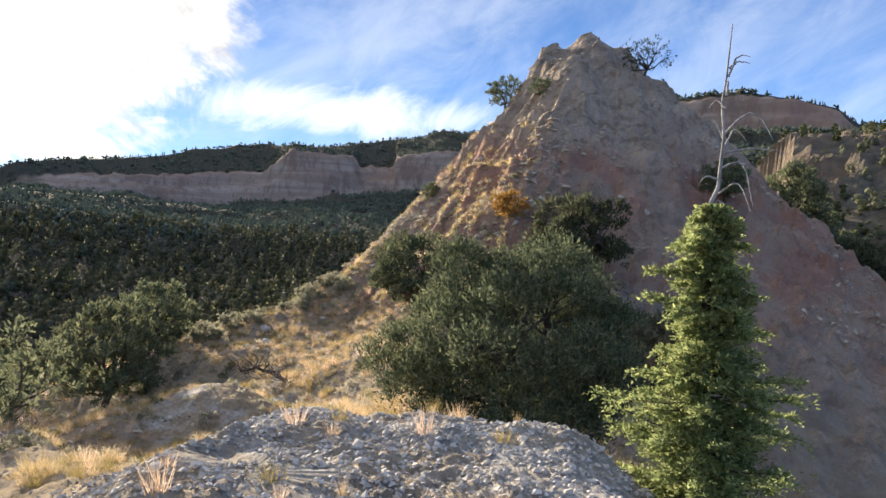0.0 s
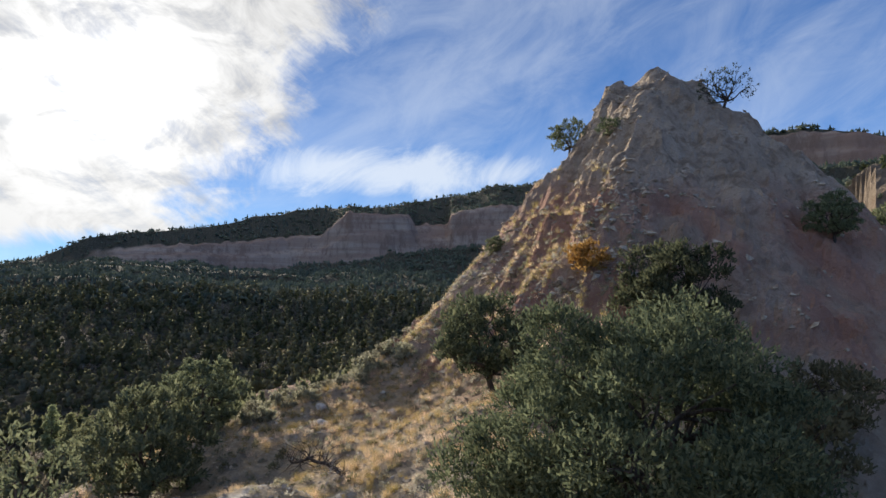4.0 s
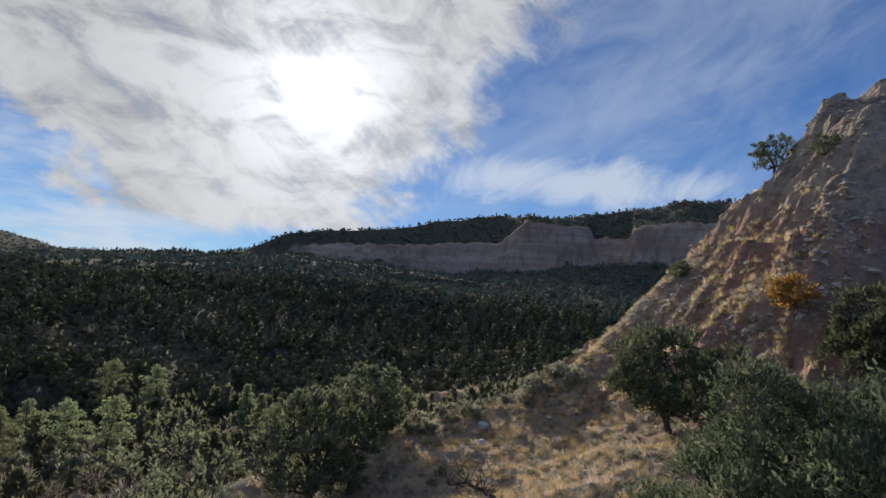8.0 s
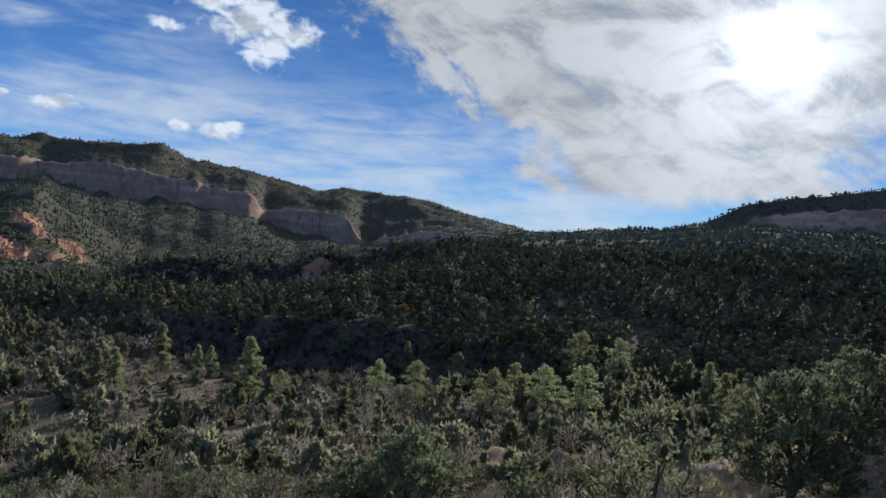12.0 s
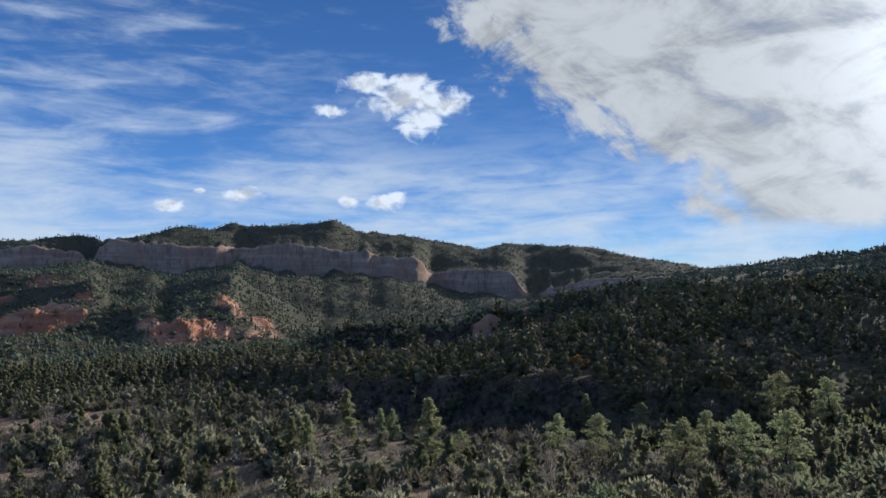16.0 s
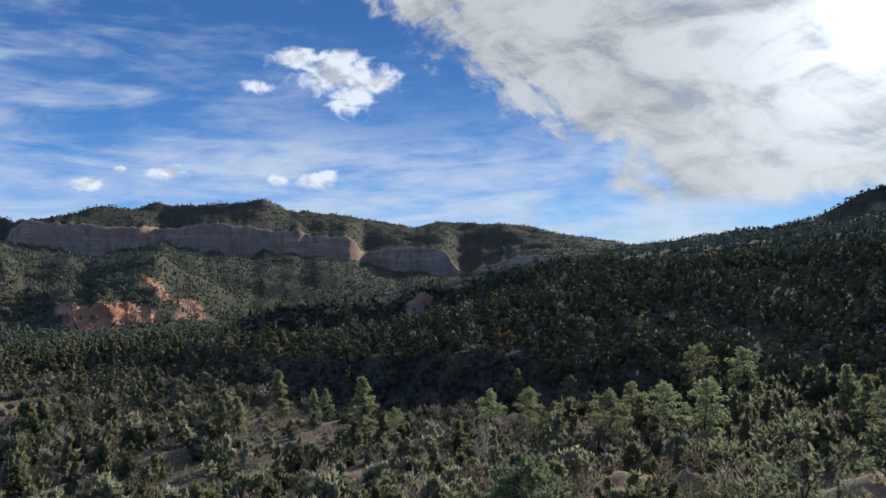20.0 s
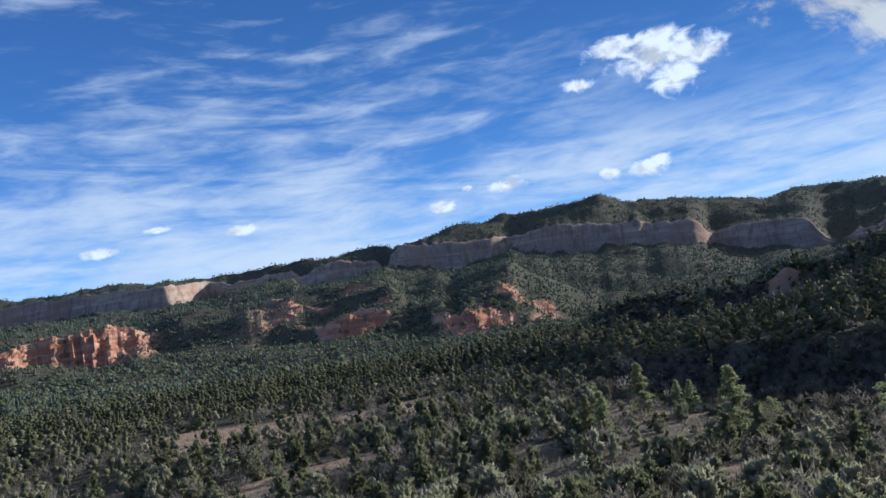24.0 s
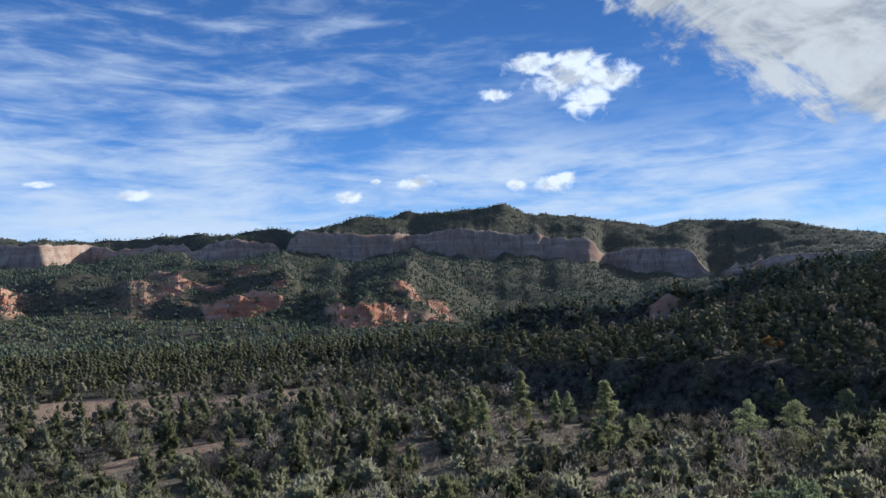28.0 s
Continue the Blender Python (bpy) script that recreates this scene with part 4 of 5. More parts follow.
# ---- far woods ----
def cheap_tree(rng, kind):
    """A small tree of few faces, one metre tall: ragged tiers (0) or lumps (1)."""
    verts, faces = [], []
    if kind == 0:
        tiers = 2
        for t in range(tiers):
            z0, z1, w = 0.06 + 0.4 * t, 0.62 + 0.38 * t, 0.24 - 0.08 * t
            b = len(verts)
            for k in range(5):
                a = 2 * math.pi * k / 5 + t + rng.uniform(-0.3, 0.3)
                s = w * rng.uniform(0.65, 1.25)
                verts.append((math.cos(a) * s, math.sin(a) * s, z0 + rng.uniform(-0.05, 0.08)))
            verts.append((rng.normal() * 0.02, rng.normal() * 0.02, min(z1, 1.0)))
            faces += [(b + k, b + (k + 1) % 5, b + 5) for k in range(5)]
    else:
        for c in range(2):
            o = np.array([rng.normal() * 0.26, rng.normal() * 0.26, rng.uniform(0.35, 0.72)])
            b = len(verts)
            for k in range(5):
                a = 2 * math.pi * k / 5 + rng.uniform(-0.3, 0.3)
                verts.append(tuple(o + np.array([math.cos(a), math.sin(a), -0.4]) * rng.uniform(0.28, 0.46)))
            verts.append(tuple(o + (rng.normal() * 0.06, rng.normal() * 0.06, rng.uniform(0.18, 0.3))))
            faces += [(b + k, b + (k + 1) % 5, b + 5) for k in range(5)]
    return np.array(verts), np.array(faces)


def leafy_tree(rng, kind, count=70):
    """A shrub of one metre, of blades: round (1) or thin and upright (2)."""
    lobes = rng.normal(size=(7, 3)) * (0.24, 0.24, 0.16) + (0, 0, 0.58)
    pick = lobes[rng.integers(0, 7, count)]
    q = rng.normal(size=(count, 3))
    q /= np.linalg.norm(q, axis=1)[:, None]
    pts = pick + q * 0.17 * rng.uniform(0.6, 1.0, (count, 1))
    pts[:, 2] = np.maximum(pts[:, 2], 0.06)
    if kind == 2:
        return needles(rng, pts * (0.9, 0.9, 1), 0.028, 5.0, 1.3, q)
    return needles(rng, pts, 0.05, 1.8, 0.5, q)


def clump_tree(rng, lumps, fringe, form):
    """A tree of one metre, of soft lumps of foliage with a thin fringe: round (0), upright (1) or pointed (2)."""
    verts, faces = [], []
    for k in range(lumps):
        f = (k + rng.uniform(0, 1)) / lumps
        wide = ((1 - (1.7 * f - 0.75) ** 2) ** 0.5 * 0.36 if f < 0.99 else 0.1, 0.30 * (1 - f ** 2.2) + 0.03, 0.25 * (1 - f) ** 0.8 + 0.01)[form]
        a, out = rng.uniform(0, 2 * math.pi), wide * rng.uniform(0.25, 0.95)
        w = (0.20, 0.16, 0.11)[form] * rng.uniform(0.75, 1.25) * (1.15 - 0.5 * f) * (5 / lumps) ** 0.22
        o = np.array([math.cos(a) * out, math.sin(a) * out, (0.12, 0.12, 0.10)[form] + f * 0.78])
        b = len(verts)
        for z, s in ((-0.6, 0.7), (0.25, 1.0)):
            for j in range(5):
                t = 2 * math.pi * j / 5 + rng.uniform(-0.35, 0.35) + (z > 0) * 0.6
                verts.append(o + w * np.array([math.cos(t) * s, math.sin(t) * s, z]) * rng.uniform(0.7, 1.3))
        verts.append(o + w * np.array([rng.normal() * 0.1, rng.normal() * 0.1, rng.uniform(0.8, 1.2)]))
        for j in range(5):
            m = (j + 1) % 5
            faces += [(b + j, b + m, b + 5 + j), (b + m, b + 5 + m, b + 5 + j), (b + 5 + j, b + 5 + m, b + 10)]
    v, f = np.array(verts), np.array(faces)
    many = lumps * fringe
    pick = v[rng.integers(0, len(v), many)]
    nv, nf = needles(rng, pick * (0.97, 0.97, 1.0) + rng.normal(size=(many, 3)) * 0.025, 0.045, 2.0, 0.6, (pick - (0, 0, 0.4)) * 2.5)
    return np.concatenate([v, nv]), np.concatenate([f, nf + len(v)])


def scatter(name, label, material, places, heights, protos, rng, widths=None, spread=0.5, soft=False):
    """Many plants joined into one object."""
    verts, faces, tones, base = [], [], [], 0
    which = rng.integers(0, len(protos), len(places))
    for k, (pv, pf) in enumerate(protos):
        sel = np.where(which == k)[0]
        if not len(sel):
            continue
        a = rng.uniform(0, 2 * np.pi, len(sel))
        h = heights[sel][:, None, None]
        w = h * (rng.uniform(0.8, 1.25, len(sel)) if widths is None else widths[sel] / heights[sel])[:, None, None]
        ca, sa = np.cos(a)[:, None], np.sin(a)[:, None]
        v = np.stack([pv[None, :, 0] * ca - pv[None, :, 1] * sa, pv[None, :, 0] * sa + pv[None, :, 1] * ca, np.repeat(pv[None, :, 2], len(sel), 0)], 2)
        v = v * np.concatenate([w, w, h], 2) + places[sel][:, None, :]
        verts.append(v.reshape(-1, 3))
        faces.append((pf[None] + (base + np.arange(len(sel)) * len(pv))[:, None, None]).reshape(-1, pf.shape[1]))
        tones.append(np.repeat(rng.uniform(-spread, spread, len(sel)), len(pv)))
        base += len(sel) * len(pv)
    me = mesh_of(name, np.concatenate(verts), np.concatenate(faces), material)
    me.polygons.foreach_set("use_smooth", np.full(len(me.polygons), soft))
    me.attributes.new("tone", "FLOAT", "POINT").data.foreach_set("value", np.concatenate(tones).astype(np.float32))
    return tagged(new(name, me), label, "trees" if "grass" not in name and "stone" not in name else name.split("_")[-1], kind="stuff")


def sector(rng, count, r0, r1, a0=-46.0, a1=131.0):
    r = np.sqrt(rng.uniform(r0 * r0, r1 * r1, count))
    a = np.radians(rng.uniform(a0, a1, count))
    x, y = EYE[0] - np.sin(a) * r, EYE[1] + np.cos(a) * r
    return x, y, r, np.degrees(a)


def build_woods():
    rng = np.random.default_rng(5)
    far0, far1 = [cheap_tree(rng, 0) for _ in range(7)], [cheap_tree(rng, 1) for _ in range(7)]
    mid0, mid1 = [clump_tree(rng, 20, 8, 2) for _ in range(7)], [clump_tree(rng, 17, 16, k % 2) for k in range(8)]
    fine1 = [clump_tree(rng, 26, 16, k % 2) for k in range(8)]
    mid2 = [leafy_tree(rng, 2, 110) for _ in range(7)]
    low0, low1 = [clump_tree(rng, 7, 1, 2) for _ in range(7)], [clump_tree(rng, 5, 1, k % 2) for k in range(8)]
    # far slopes: thinner far out, so that the crowns just close
    u = rng.uniform(330 ** 0.3, 2300 ** 0.3, 92000) ** (1 / 0.3)
    a = np.radians(rng.uniform(-34, 131, len(u)))
    x, y, r, az = EYE[0] - np.sin(a) * u, EYE[1] + np.cos(a) * u, u, np.degrees(a)
    z, on_cone, cliff, bluff = land(x, y)
    thick = fbm(x, y, 90, 3, 81)
    keep = (cliff < 0.10) & (rng.random(len(x)) < np.clip(0.9 + thick, 0.5, 1) * (1 - 0.7 * bluff))
    x, y, z, r = x[keep], y[keep], z[keep], r[keep]
    h = rng.uniform(2.8, 6.2, len(x)) * np.clip(r / 900, 0.8, 1.1)
    half = rng.random(len(x)) < 0.55
    az = az[keep]
    # the bench gets a paler leaf that stands for sun on that slope
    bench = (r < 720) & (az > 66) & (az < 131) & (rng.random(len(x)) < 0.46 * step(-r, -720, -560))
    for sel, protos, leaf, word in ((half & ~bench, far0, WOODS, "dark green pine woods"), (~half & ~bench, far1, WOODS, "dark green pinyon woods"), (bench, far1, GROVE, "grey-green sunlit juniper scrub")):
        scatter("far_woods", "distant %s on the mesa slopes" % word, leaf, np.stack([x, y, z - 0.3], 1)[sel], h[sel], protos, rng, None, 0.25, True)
    # valley and the wooded hill
    x, y, r, az = sector(rng, 19500, 62, 362, -20.0)
    z, on_cone, cliff, bluff = land(x, y)
    thick = fbm(x, y, 40, 3, 91)
    floor = step(-r, -190 - 90 * step(az, 70, 90), -130 - 60 * step(az, 70, 90)) * step(az, 25, 40)
    keep = (z < 12) & (bluff < 0.3) & (rng.random(len(x)) < np.clip(0.85 + thick * 0.8, 0.4, 1) * (1 - 0.85 * bare(x, y)))
    x, y, z, r, az, floor = (v[keep] for v in (x, y, z, r, az, floor))
    wide_floor = (az > 55) & (az < 80)
    before = wide_floor & (r > 118) & (r < np.interp(az, FLOOR[0], FLOOR[1]) + 2)
    dell = wide_floor & (az > 60) & (r > np.interp(az, ROW[0], ROW[1]) + 16) & (r < np.interp(az, HOLLOW[0], HOLLOW[1]))
    pick = rng.random(len(x))
    places = np.stack([x, y, z - 0.15], 1)
    tall = ~before & ~dell & (pick < 0.14 - 0.09 * (az > 45) * step(-r, -190, -150) + 0.12 * (az < 45) + 0.2 * (az > 84) * step(r, 230, 280) * step(-r, -350, -320)) & (r > 100)
    twiggy = ~tall & (pick > 1 - 0.36 * floor - 0.08)
    round_ = ~tall & ~twiggy
    close = r < 165
    for far, protos in ((False, mid0), (True, low0)):
        sel = tall & (close != far)
        scatter("pine_woods", "green and yellow-green pines in the valley", GROVE, places[sel], rng.uniform(5.0, 9.5, sel.sum()), protos, rng, None, 0.35, True)
    # fewer pale plants towards the hill: the darker leaf stands for its shade
    pale = rng.random(len(x)) < np.maximum(0.75 * step(-r, -400, -190) * step(az, 60, 92), 0.7 * step(-r, -165, -120) * step(az, 30, 45))
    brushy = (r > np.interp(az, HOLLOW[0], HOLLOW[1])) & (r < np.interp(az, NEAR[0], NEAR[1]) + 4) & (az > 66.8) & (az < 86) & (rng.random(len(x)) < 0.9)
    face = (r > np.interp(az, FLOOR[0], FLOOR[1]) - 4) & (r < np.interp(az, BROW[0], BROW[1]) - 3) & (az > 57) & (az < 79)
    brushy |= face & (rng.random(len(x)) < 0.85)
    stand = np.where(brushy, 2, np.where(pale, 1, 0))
    size = (2.4 + 3.2 * rng.random(len(x)) ** 1.3) * np.where(bare(x, y) > 0.5, 0.5, 1.0) * np.where(brushy, 0.55, np.where(before | dell, 0.6, 1.0))
    belt = np.where(r < 105, 0, np.where(close, 1, 2))
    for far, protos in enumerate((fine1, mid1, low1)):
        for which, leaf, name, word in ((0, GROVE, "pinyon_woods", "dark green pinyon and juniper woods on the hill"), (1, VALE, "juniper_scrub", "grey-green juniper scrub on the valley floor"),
                                        (2, SHADED_OAK, "oak_brush", "dark brown oak brush along the crest of the hill")):
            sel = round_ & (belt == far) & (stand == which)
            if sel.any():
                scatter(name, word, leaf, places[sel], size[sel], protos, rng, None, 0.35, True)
    # extra dark brush on the two shaded faces, to deepen their shade
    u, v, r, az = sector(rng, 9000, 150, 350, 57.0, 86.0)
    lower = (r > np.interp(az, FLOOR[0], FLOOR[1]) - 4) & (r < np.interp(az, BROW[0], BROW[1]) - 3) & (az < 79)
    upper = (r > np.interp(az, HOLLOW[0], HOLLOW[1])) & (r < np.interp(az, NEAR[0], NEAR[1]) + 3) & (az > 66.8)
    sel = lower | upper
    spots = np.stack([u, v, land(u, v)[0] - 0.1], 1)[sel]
    scatter("oak_brush", "dark brown oak brush on the shaded slopes of the hill", SHADED_OAK, spots, rng.uniform(1.0, 2.4, len(spots)), low1, rng, None, 0.3, True)
    scatter("bare_scrub", "grey-brown bare oak scrub on the valley floor", BARE, places[twiggy], rng.uniform(2.2, 4.8, twiggy.sum()), mid2, rng)
    # dark scrub on and under the rocky hill beyond the cone
    x, y, r, az = sector(rng, 2200, 58, 160, -46.0, -20.0)
    z, on_cone, cliff, bluff = land(x, y)
    keep = rng.random(len(x)) < np.where(r < 100, 0.8, 0.22)
    places = np.stack([x, y, z - 0.1], 1)[keep]
    scatter("hill_scrub", "dark juniper scrub under the rocky hill", GROVE, places, rng.uniform(0.8, 2.4, len(places)), low1, rng)
    # the slope between the ridge and the valley
    x, y, r, az = sector(rng, 1000, 20, 66, 33.0)
    z = land(x, y)[0]
    keep = (z < -4.5) & (np.hypot(x + 11.4, y - 16.2) > 4)
    places = np.stack([x, y, z - 0.1], 1)[keep]
    half = rng.random(len(places)) < 0.5
    scatter("slope_scrub", "green juniper scrub on the slope under the ridge", JUNIPER, places[half], rng.uniform(0.8, 2.2, half.sum()), [leafy_tree(rng, 1, 300) for _ in range(5)], rng)
    scatter("slope_oak_scrub", "bare grey oak scrub on the slope under the ridge", BARE, places[~half], rng.uniform(0.8, 1.9, (~half).sum()), [leafy_tree(rng, 2, 160) for _ in range(5)], rng)


build_woods()


# ---- trees and shrubs near the path ----
big_pinyon = bushy_tree("big_pinyon", 11, 4.35, 5.6, 0.05, 300, 330, 0.040, PINYON, 8)
wide_pinyon = bushy_tree("wide_pinyon", 12, 3.2, 3.6, 0.5, 110, 120, 0.062, PINYON, 4)
juniper = bushy_tree("juniper", 13, 3.0, 2.9, 0.2, 110, 110, 0.058, JUNIPER, 5)
thin_juniper = bushy_tree("thin_juniper", 18, 2.6, 2.2, 0.3, 34, 46, 0.06, JUNIPER, 5)
olive_oak = bushy_tree("olive_oak", 14, 2.6, 3.0, 0.4, 60, 50, 0.09, SCRUB, 4)
rust_oak = bushy_tree("rust_oak", 15, 1.5, 2.0, 0.1, 36, 60, 0.08, RUST, 3)
sage = bushy_tree("sage", 19, 0.62, 0.95, 0.02, 30, 40, 0.045, SAGE, 3)
gaunt = bushy_tree("gaunt", 20, 2.9, 3.3, 0.6, 90, 60, 0.06, PINYON, 6)
bare_pinyon = bushy_tree("bare_pinyon", 26, 2.6, 3.3, 0.5, 180, 7, 0.055, PINYON, 9)
fir = cone_tree("fir", 16, 3.8, 1.9, 0.05, 40, 11, 330, 0.021, FIR, 0.62, 0.55, 0.6)
small_juniper = bushy_tree("small_juniper", 23, 1.9, 2.0, 0.1, 48, 48, 0.06, JUNIPER, 4)
twiggy_oak = bushy_tree("twiggy_oak", 24, 1.7, 1.9, 0.15, 80, 9, 0.07, BARE, 6)


def valley_pine(name, seed, reach, low, boughs, slim):
    """A ten-metre pine with tufted boughs: rounded and gappy, or slim and pointed."""
    rng = np.random.default_rng(seed)
    paths = [limb(rng, (0, 0, -0.4), (rng.normal() * 0.15, rng.normal() * 0.15, 9.8), 0.20, 0.03, 0.01, 6)]
    pts, away = [], []
    for k in range(boughs):
        f = (k + rng.uniform(0, 1)) / boughs
        z = low + (9.7 - low) * f
        wide = reach * ((1 - f) ** 0.75 + 0.04) if slim else reach * (0.30 + 0.9 * math.sin(math.pi * min(1, f * 0.85 + 0.16)) ** 0.8) * (1.0 if f < 0.85 else 0.7)
        a, length = rng.uniform(0, 2 * math.pi), wide * rng.uniform(0.45, 1.1)
        end = np.array([math.cos(a) * length, math.sin(a) * length, z + rng.uniform(-0.1, 0.25) * length])
        paths.append(limb(rng, (0, 0, z - 0.1 * length), end, 0.05, 0.012, 0.08, 4))
        for spot in (1.0, 0.6) if length > 0.8 else (0.8,):
            c = np.array([0, 0, z]) + (end - (0, 0, z)) * spot
            q = rng.normal(size=(46, 3))
            q /= np.linalg.norm(q, axis=1)[:, None]
            q[:, 2] = np.abs(q[:, 2]) * np.where(rng.random(46) < 0.75, 1, -0.5)
            size = (0.42 if slim else 0.60) * rng.uniform(0.7, 1.2)
            pts.append(c + q * size * (1, 1, 0.6))
            away.append(q)
    crown = mesh_of(name + "_crown", *leaves(rng, np.concatenate(pts), 0.12, 2.0, 0.3, np.concatenate(away)), PINE)
    return mesh_of(name + "_trunk", *tubes(paths, 5), BARK), crown


pine = valley_pine("pine", 17, 2.3, 2.2, 46, False)
round_pine = valley_pine("round_pine", 22, 2.7, 1.2, 54, False)
slim_pine = valley_pine("slim_pine", 21, 2.7, 0.4, 84, True)


def dead_wood(seed, tall, spread, count, lean=0.0):
    """A leafless stem with crooked, drooping side branches."""
    rng = np.random.default_rng(seed)
    paths = [limb(rng, (0, 0, -0.2), (lean, 0.02, tall), tall * 0.0085, tall * 0.002, 0.02, 8)]
    for k in range(count):
        f = rng.uniform(0.18, 0.92)
        a = rng.uniform(0, 2 * math.pi)
        length = spread * rng.uniform(0.45, 1.0) * (1.15 - f)
        z = f * tall
        c, s = math.cos(a), math.sin(a)
        x0 = lean * f
        rise, drop = rng.uniform(0.2, 0.5) * length, rng.uniform(0.0, 0.7) * length
        paths.append([(x0, 0, z, tall * 0.005), (x0 + c * length * 0.35, s * length * 0.35, z + rise * 0.8, tall * 0.004), (x0 + c * length * 0.7, s * length * 0.7, z + rise, tall * 0.0035),
                      (x0 + c * length * 0.95, s * length * 0.95, z + rise - drop * 0.5, tall * 0.0025), (x0 + c * length * 1.05, s * length * 1.05, z + rise - drop, tall * 0.001)])
    return mesh_of("dead_wood", *tubes(paths, 6), GREY_WOOD)


def bleached_top():
    """A thin bleached stem with long side branches that arch over and droop."""
    rng = np.random.default_rng(31)
    stem = limb(rng, (0.02, 0, -0.2), (0.13, 0.02, 3.3), 0.036, 0.006, 0.012, 12)
    paths = [stem]
    # height on the stem, way round, reach, rise to the arch, fall at the tip
    for high, turn, reach, rise, fall in ((1.98, 0, 0.58, 0.29, 0.25), (1.77, 8, 0.84, 0.09, 0.02), (1.60, -10, 0.38, 0.08, 0.50), (2.77, 15, 0.28, 0.10, 0.0), (2.67, -40, 0.22, 0.24, 0.0),
                                          (1.95, 170, 0.24, 0.22, 0.0), (1.79, 40, 0.55, 0.31, 0.06), (1.45, 200, 0.30, 0.05, 0.12), (2.3, 120, 0.25, 0.12, 0.05), (1.2, 60, 0.8, 0.02, 0.15), (1.3, -70, 0.5, 0.1, 0.3), (2.45, 250, 0.2, 0.15, 0.0)):
        c, d = math.cos(radians(turn)), math.sin(radians(turn))
        x0 = 0.02 + 0.11 * high / 3.3
        arc = []
        for t in np.linspace(0, 1, 9):
            z = high + rise * math.sin(min(t / 0.6, 1) * math.pi / 2) - (rise * 0.2 + fall) * max(0.0, (t - 0.5) / 0.5) ** 2
            arc.append((x0 + c * reach * t + rng.normal() * 0.006, d * reach * t, z + rng.normal() * 0.006, 0.011 * (1 - t) + 0.003))
        paths.append(arc)
    return mesh_of("bleached_top", *tubes(paths, 6), GREY_WOOD)


tree("pinyon_tree", big_pinyon, "broad dark green pinyon pine below the cone", 1.7, 14.6, turn=40)
tree("pinyon_tree", wide_pinyon, "dark green pinyon pine at the foot of the cone", 5.6, 28.2, turn=10, scale=1.1)
tree("pinyon_tree", wide_pinyon, "dark green leaning pinyon on the grassy slope", -0.8, 29.4, turn=100, scale=1.15)
tree("juniper_tree", juniper, "grey-green juniper on the grassy slope", -12.2, 25.4, turn=30, scale=1.35)
tree("juniper_tree", juniper, "grey-green juniper behind another on the slope", -12.4, 30.6, turn=130, scale=1.05)
tree("pinyon_tree", wide_pinyon, "green pinyon below the grassy knoll", -26.0, 30.5, turn=200, scale=1.15)
tree("juniper_tree", juniper, "yellow-green juniper on the slope under the knoll", -20.2, 17.2, turn=250, scale=1.05)
tree("juniper_tree", juniper, "green juniper beside another under the knoll", -22.5, 16.4, turn=20, scale=0.85)
tree("juniper_tree", thin_juniper, "sparse twiggy juniper beside the gravel knoll", -9.4, 15.4, turn=75, scale=1.0)
tree("oak_shrub", olive_oak, "olive-leaved oak shrub behind the pinyon", 7.6, 24.0, turn=60, scale=1.1)
tree("oak_shrub", olive_oak, "olive-leaved oak shrub under the cone", 9.6, 25.5, turn=160, scale=0.9)
tree("oak_bush", rust_oak, "orange autumn oak bush on the cone", 3.0, 32.0, turn=0, scale=0.8, sink=0.1)
tree("pinyon_tree", gaunt, "small dark pinyon on the shoulder of the cone", 3.6, 45.6, turn=15, scale=0.8)
tree("pinyon_tree", gaunt, "small pinyon clinging below the summit", 5.2, 40.2, turn=95, scale=0.45)
tree("pinyon_tree", bare_pinyon, "gaunt, nearly leafless dark pinyon near the summit", 11.45, 41.4, turn=215, scale=0.95)
tree("juniper_tree", juniper, "dark green juniper on the flank of the cone", 14.2, 35.4, turn=45, scale=0.75)
tree("juniper_tree", juniper, "dark green juniper behind the cone", 22.6, 45.4, turn=5, scale=1.6)
tree("juniper_tree", juniper, "dark green juniper behind the flank", 24.8, 46.4, turn=85, scale=1.5)
tree("pinyon_tree", wide_pinyon, "dark pinyon in the gully behind the cone", 26.0, 44.0, turn=185, scale=1.2)
tree("juniper_shrub", juniper, "dark low shrub on the edge of the cone", -0.9, 42.4, turn=65, scale=0.35)

fir_tree = tree("fir_tree", fir, "sunlit yellow-green conifer with a dead bleached top", 2.62, 6.75, turn=0, scale=0.84)
dead_top = part("dead_top", bleached_top(), fir_tree, "bleached leafless top with drooping branches")
dead_top.location = (0.0, 0.05, 2.65)
for x, y, s, k in ((19.0, 32.4, 1.9, 41), (-5.6, 23.2, 1.0, 42), (-2.6, 20.4, 0.5, 44), (9.0, 33.0, 0.9, 43)):
    snag = thing("dead_tree", "leafless dark grey dead tree on bare ground", "tree", place=(x, y, ground_z(x, y)))
    part("trunk", dead_wood(k, s, s * 0.8, 16, 0.3), snag)
# a fallen dead shrub
fallen = thing("dead_shrub", "fallen dark dead juniper on the grassy slope", "shrub", place=(-6.0, 24.6, ground_z(-6.0, 24.6) + 0.05))
rng = np.random.default_rng(77)
log = limb(rng, (-1.0, 0.2, 0.42), (0.9, -0.1, 0.08), 0.03, 0.085, 0.12, 8)
part("log", mesh_of("fallen_log", *tubes([log], 8), BARK), fallen)
twigs = []
for k in range(70):
    x, y, z, r = log[rng.integers(0, 7)]
    twigs.append(limb(rng, (x, y, z), (x + rng.normal() * 0.45, y + rng.normal() * 0.35, z + rng.uniform(-0.3, 0.7)), 0.018, 0.003, 0.4, 6))
part("branch", mesh_of("dead_twigs", *tubes(twigs, 4), BARK), fallen)

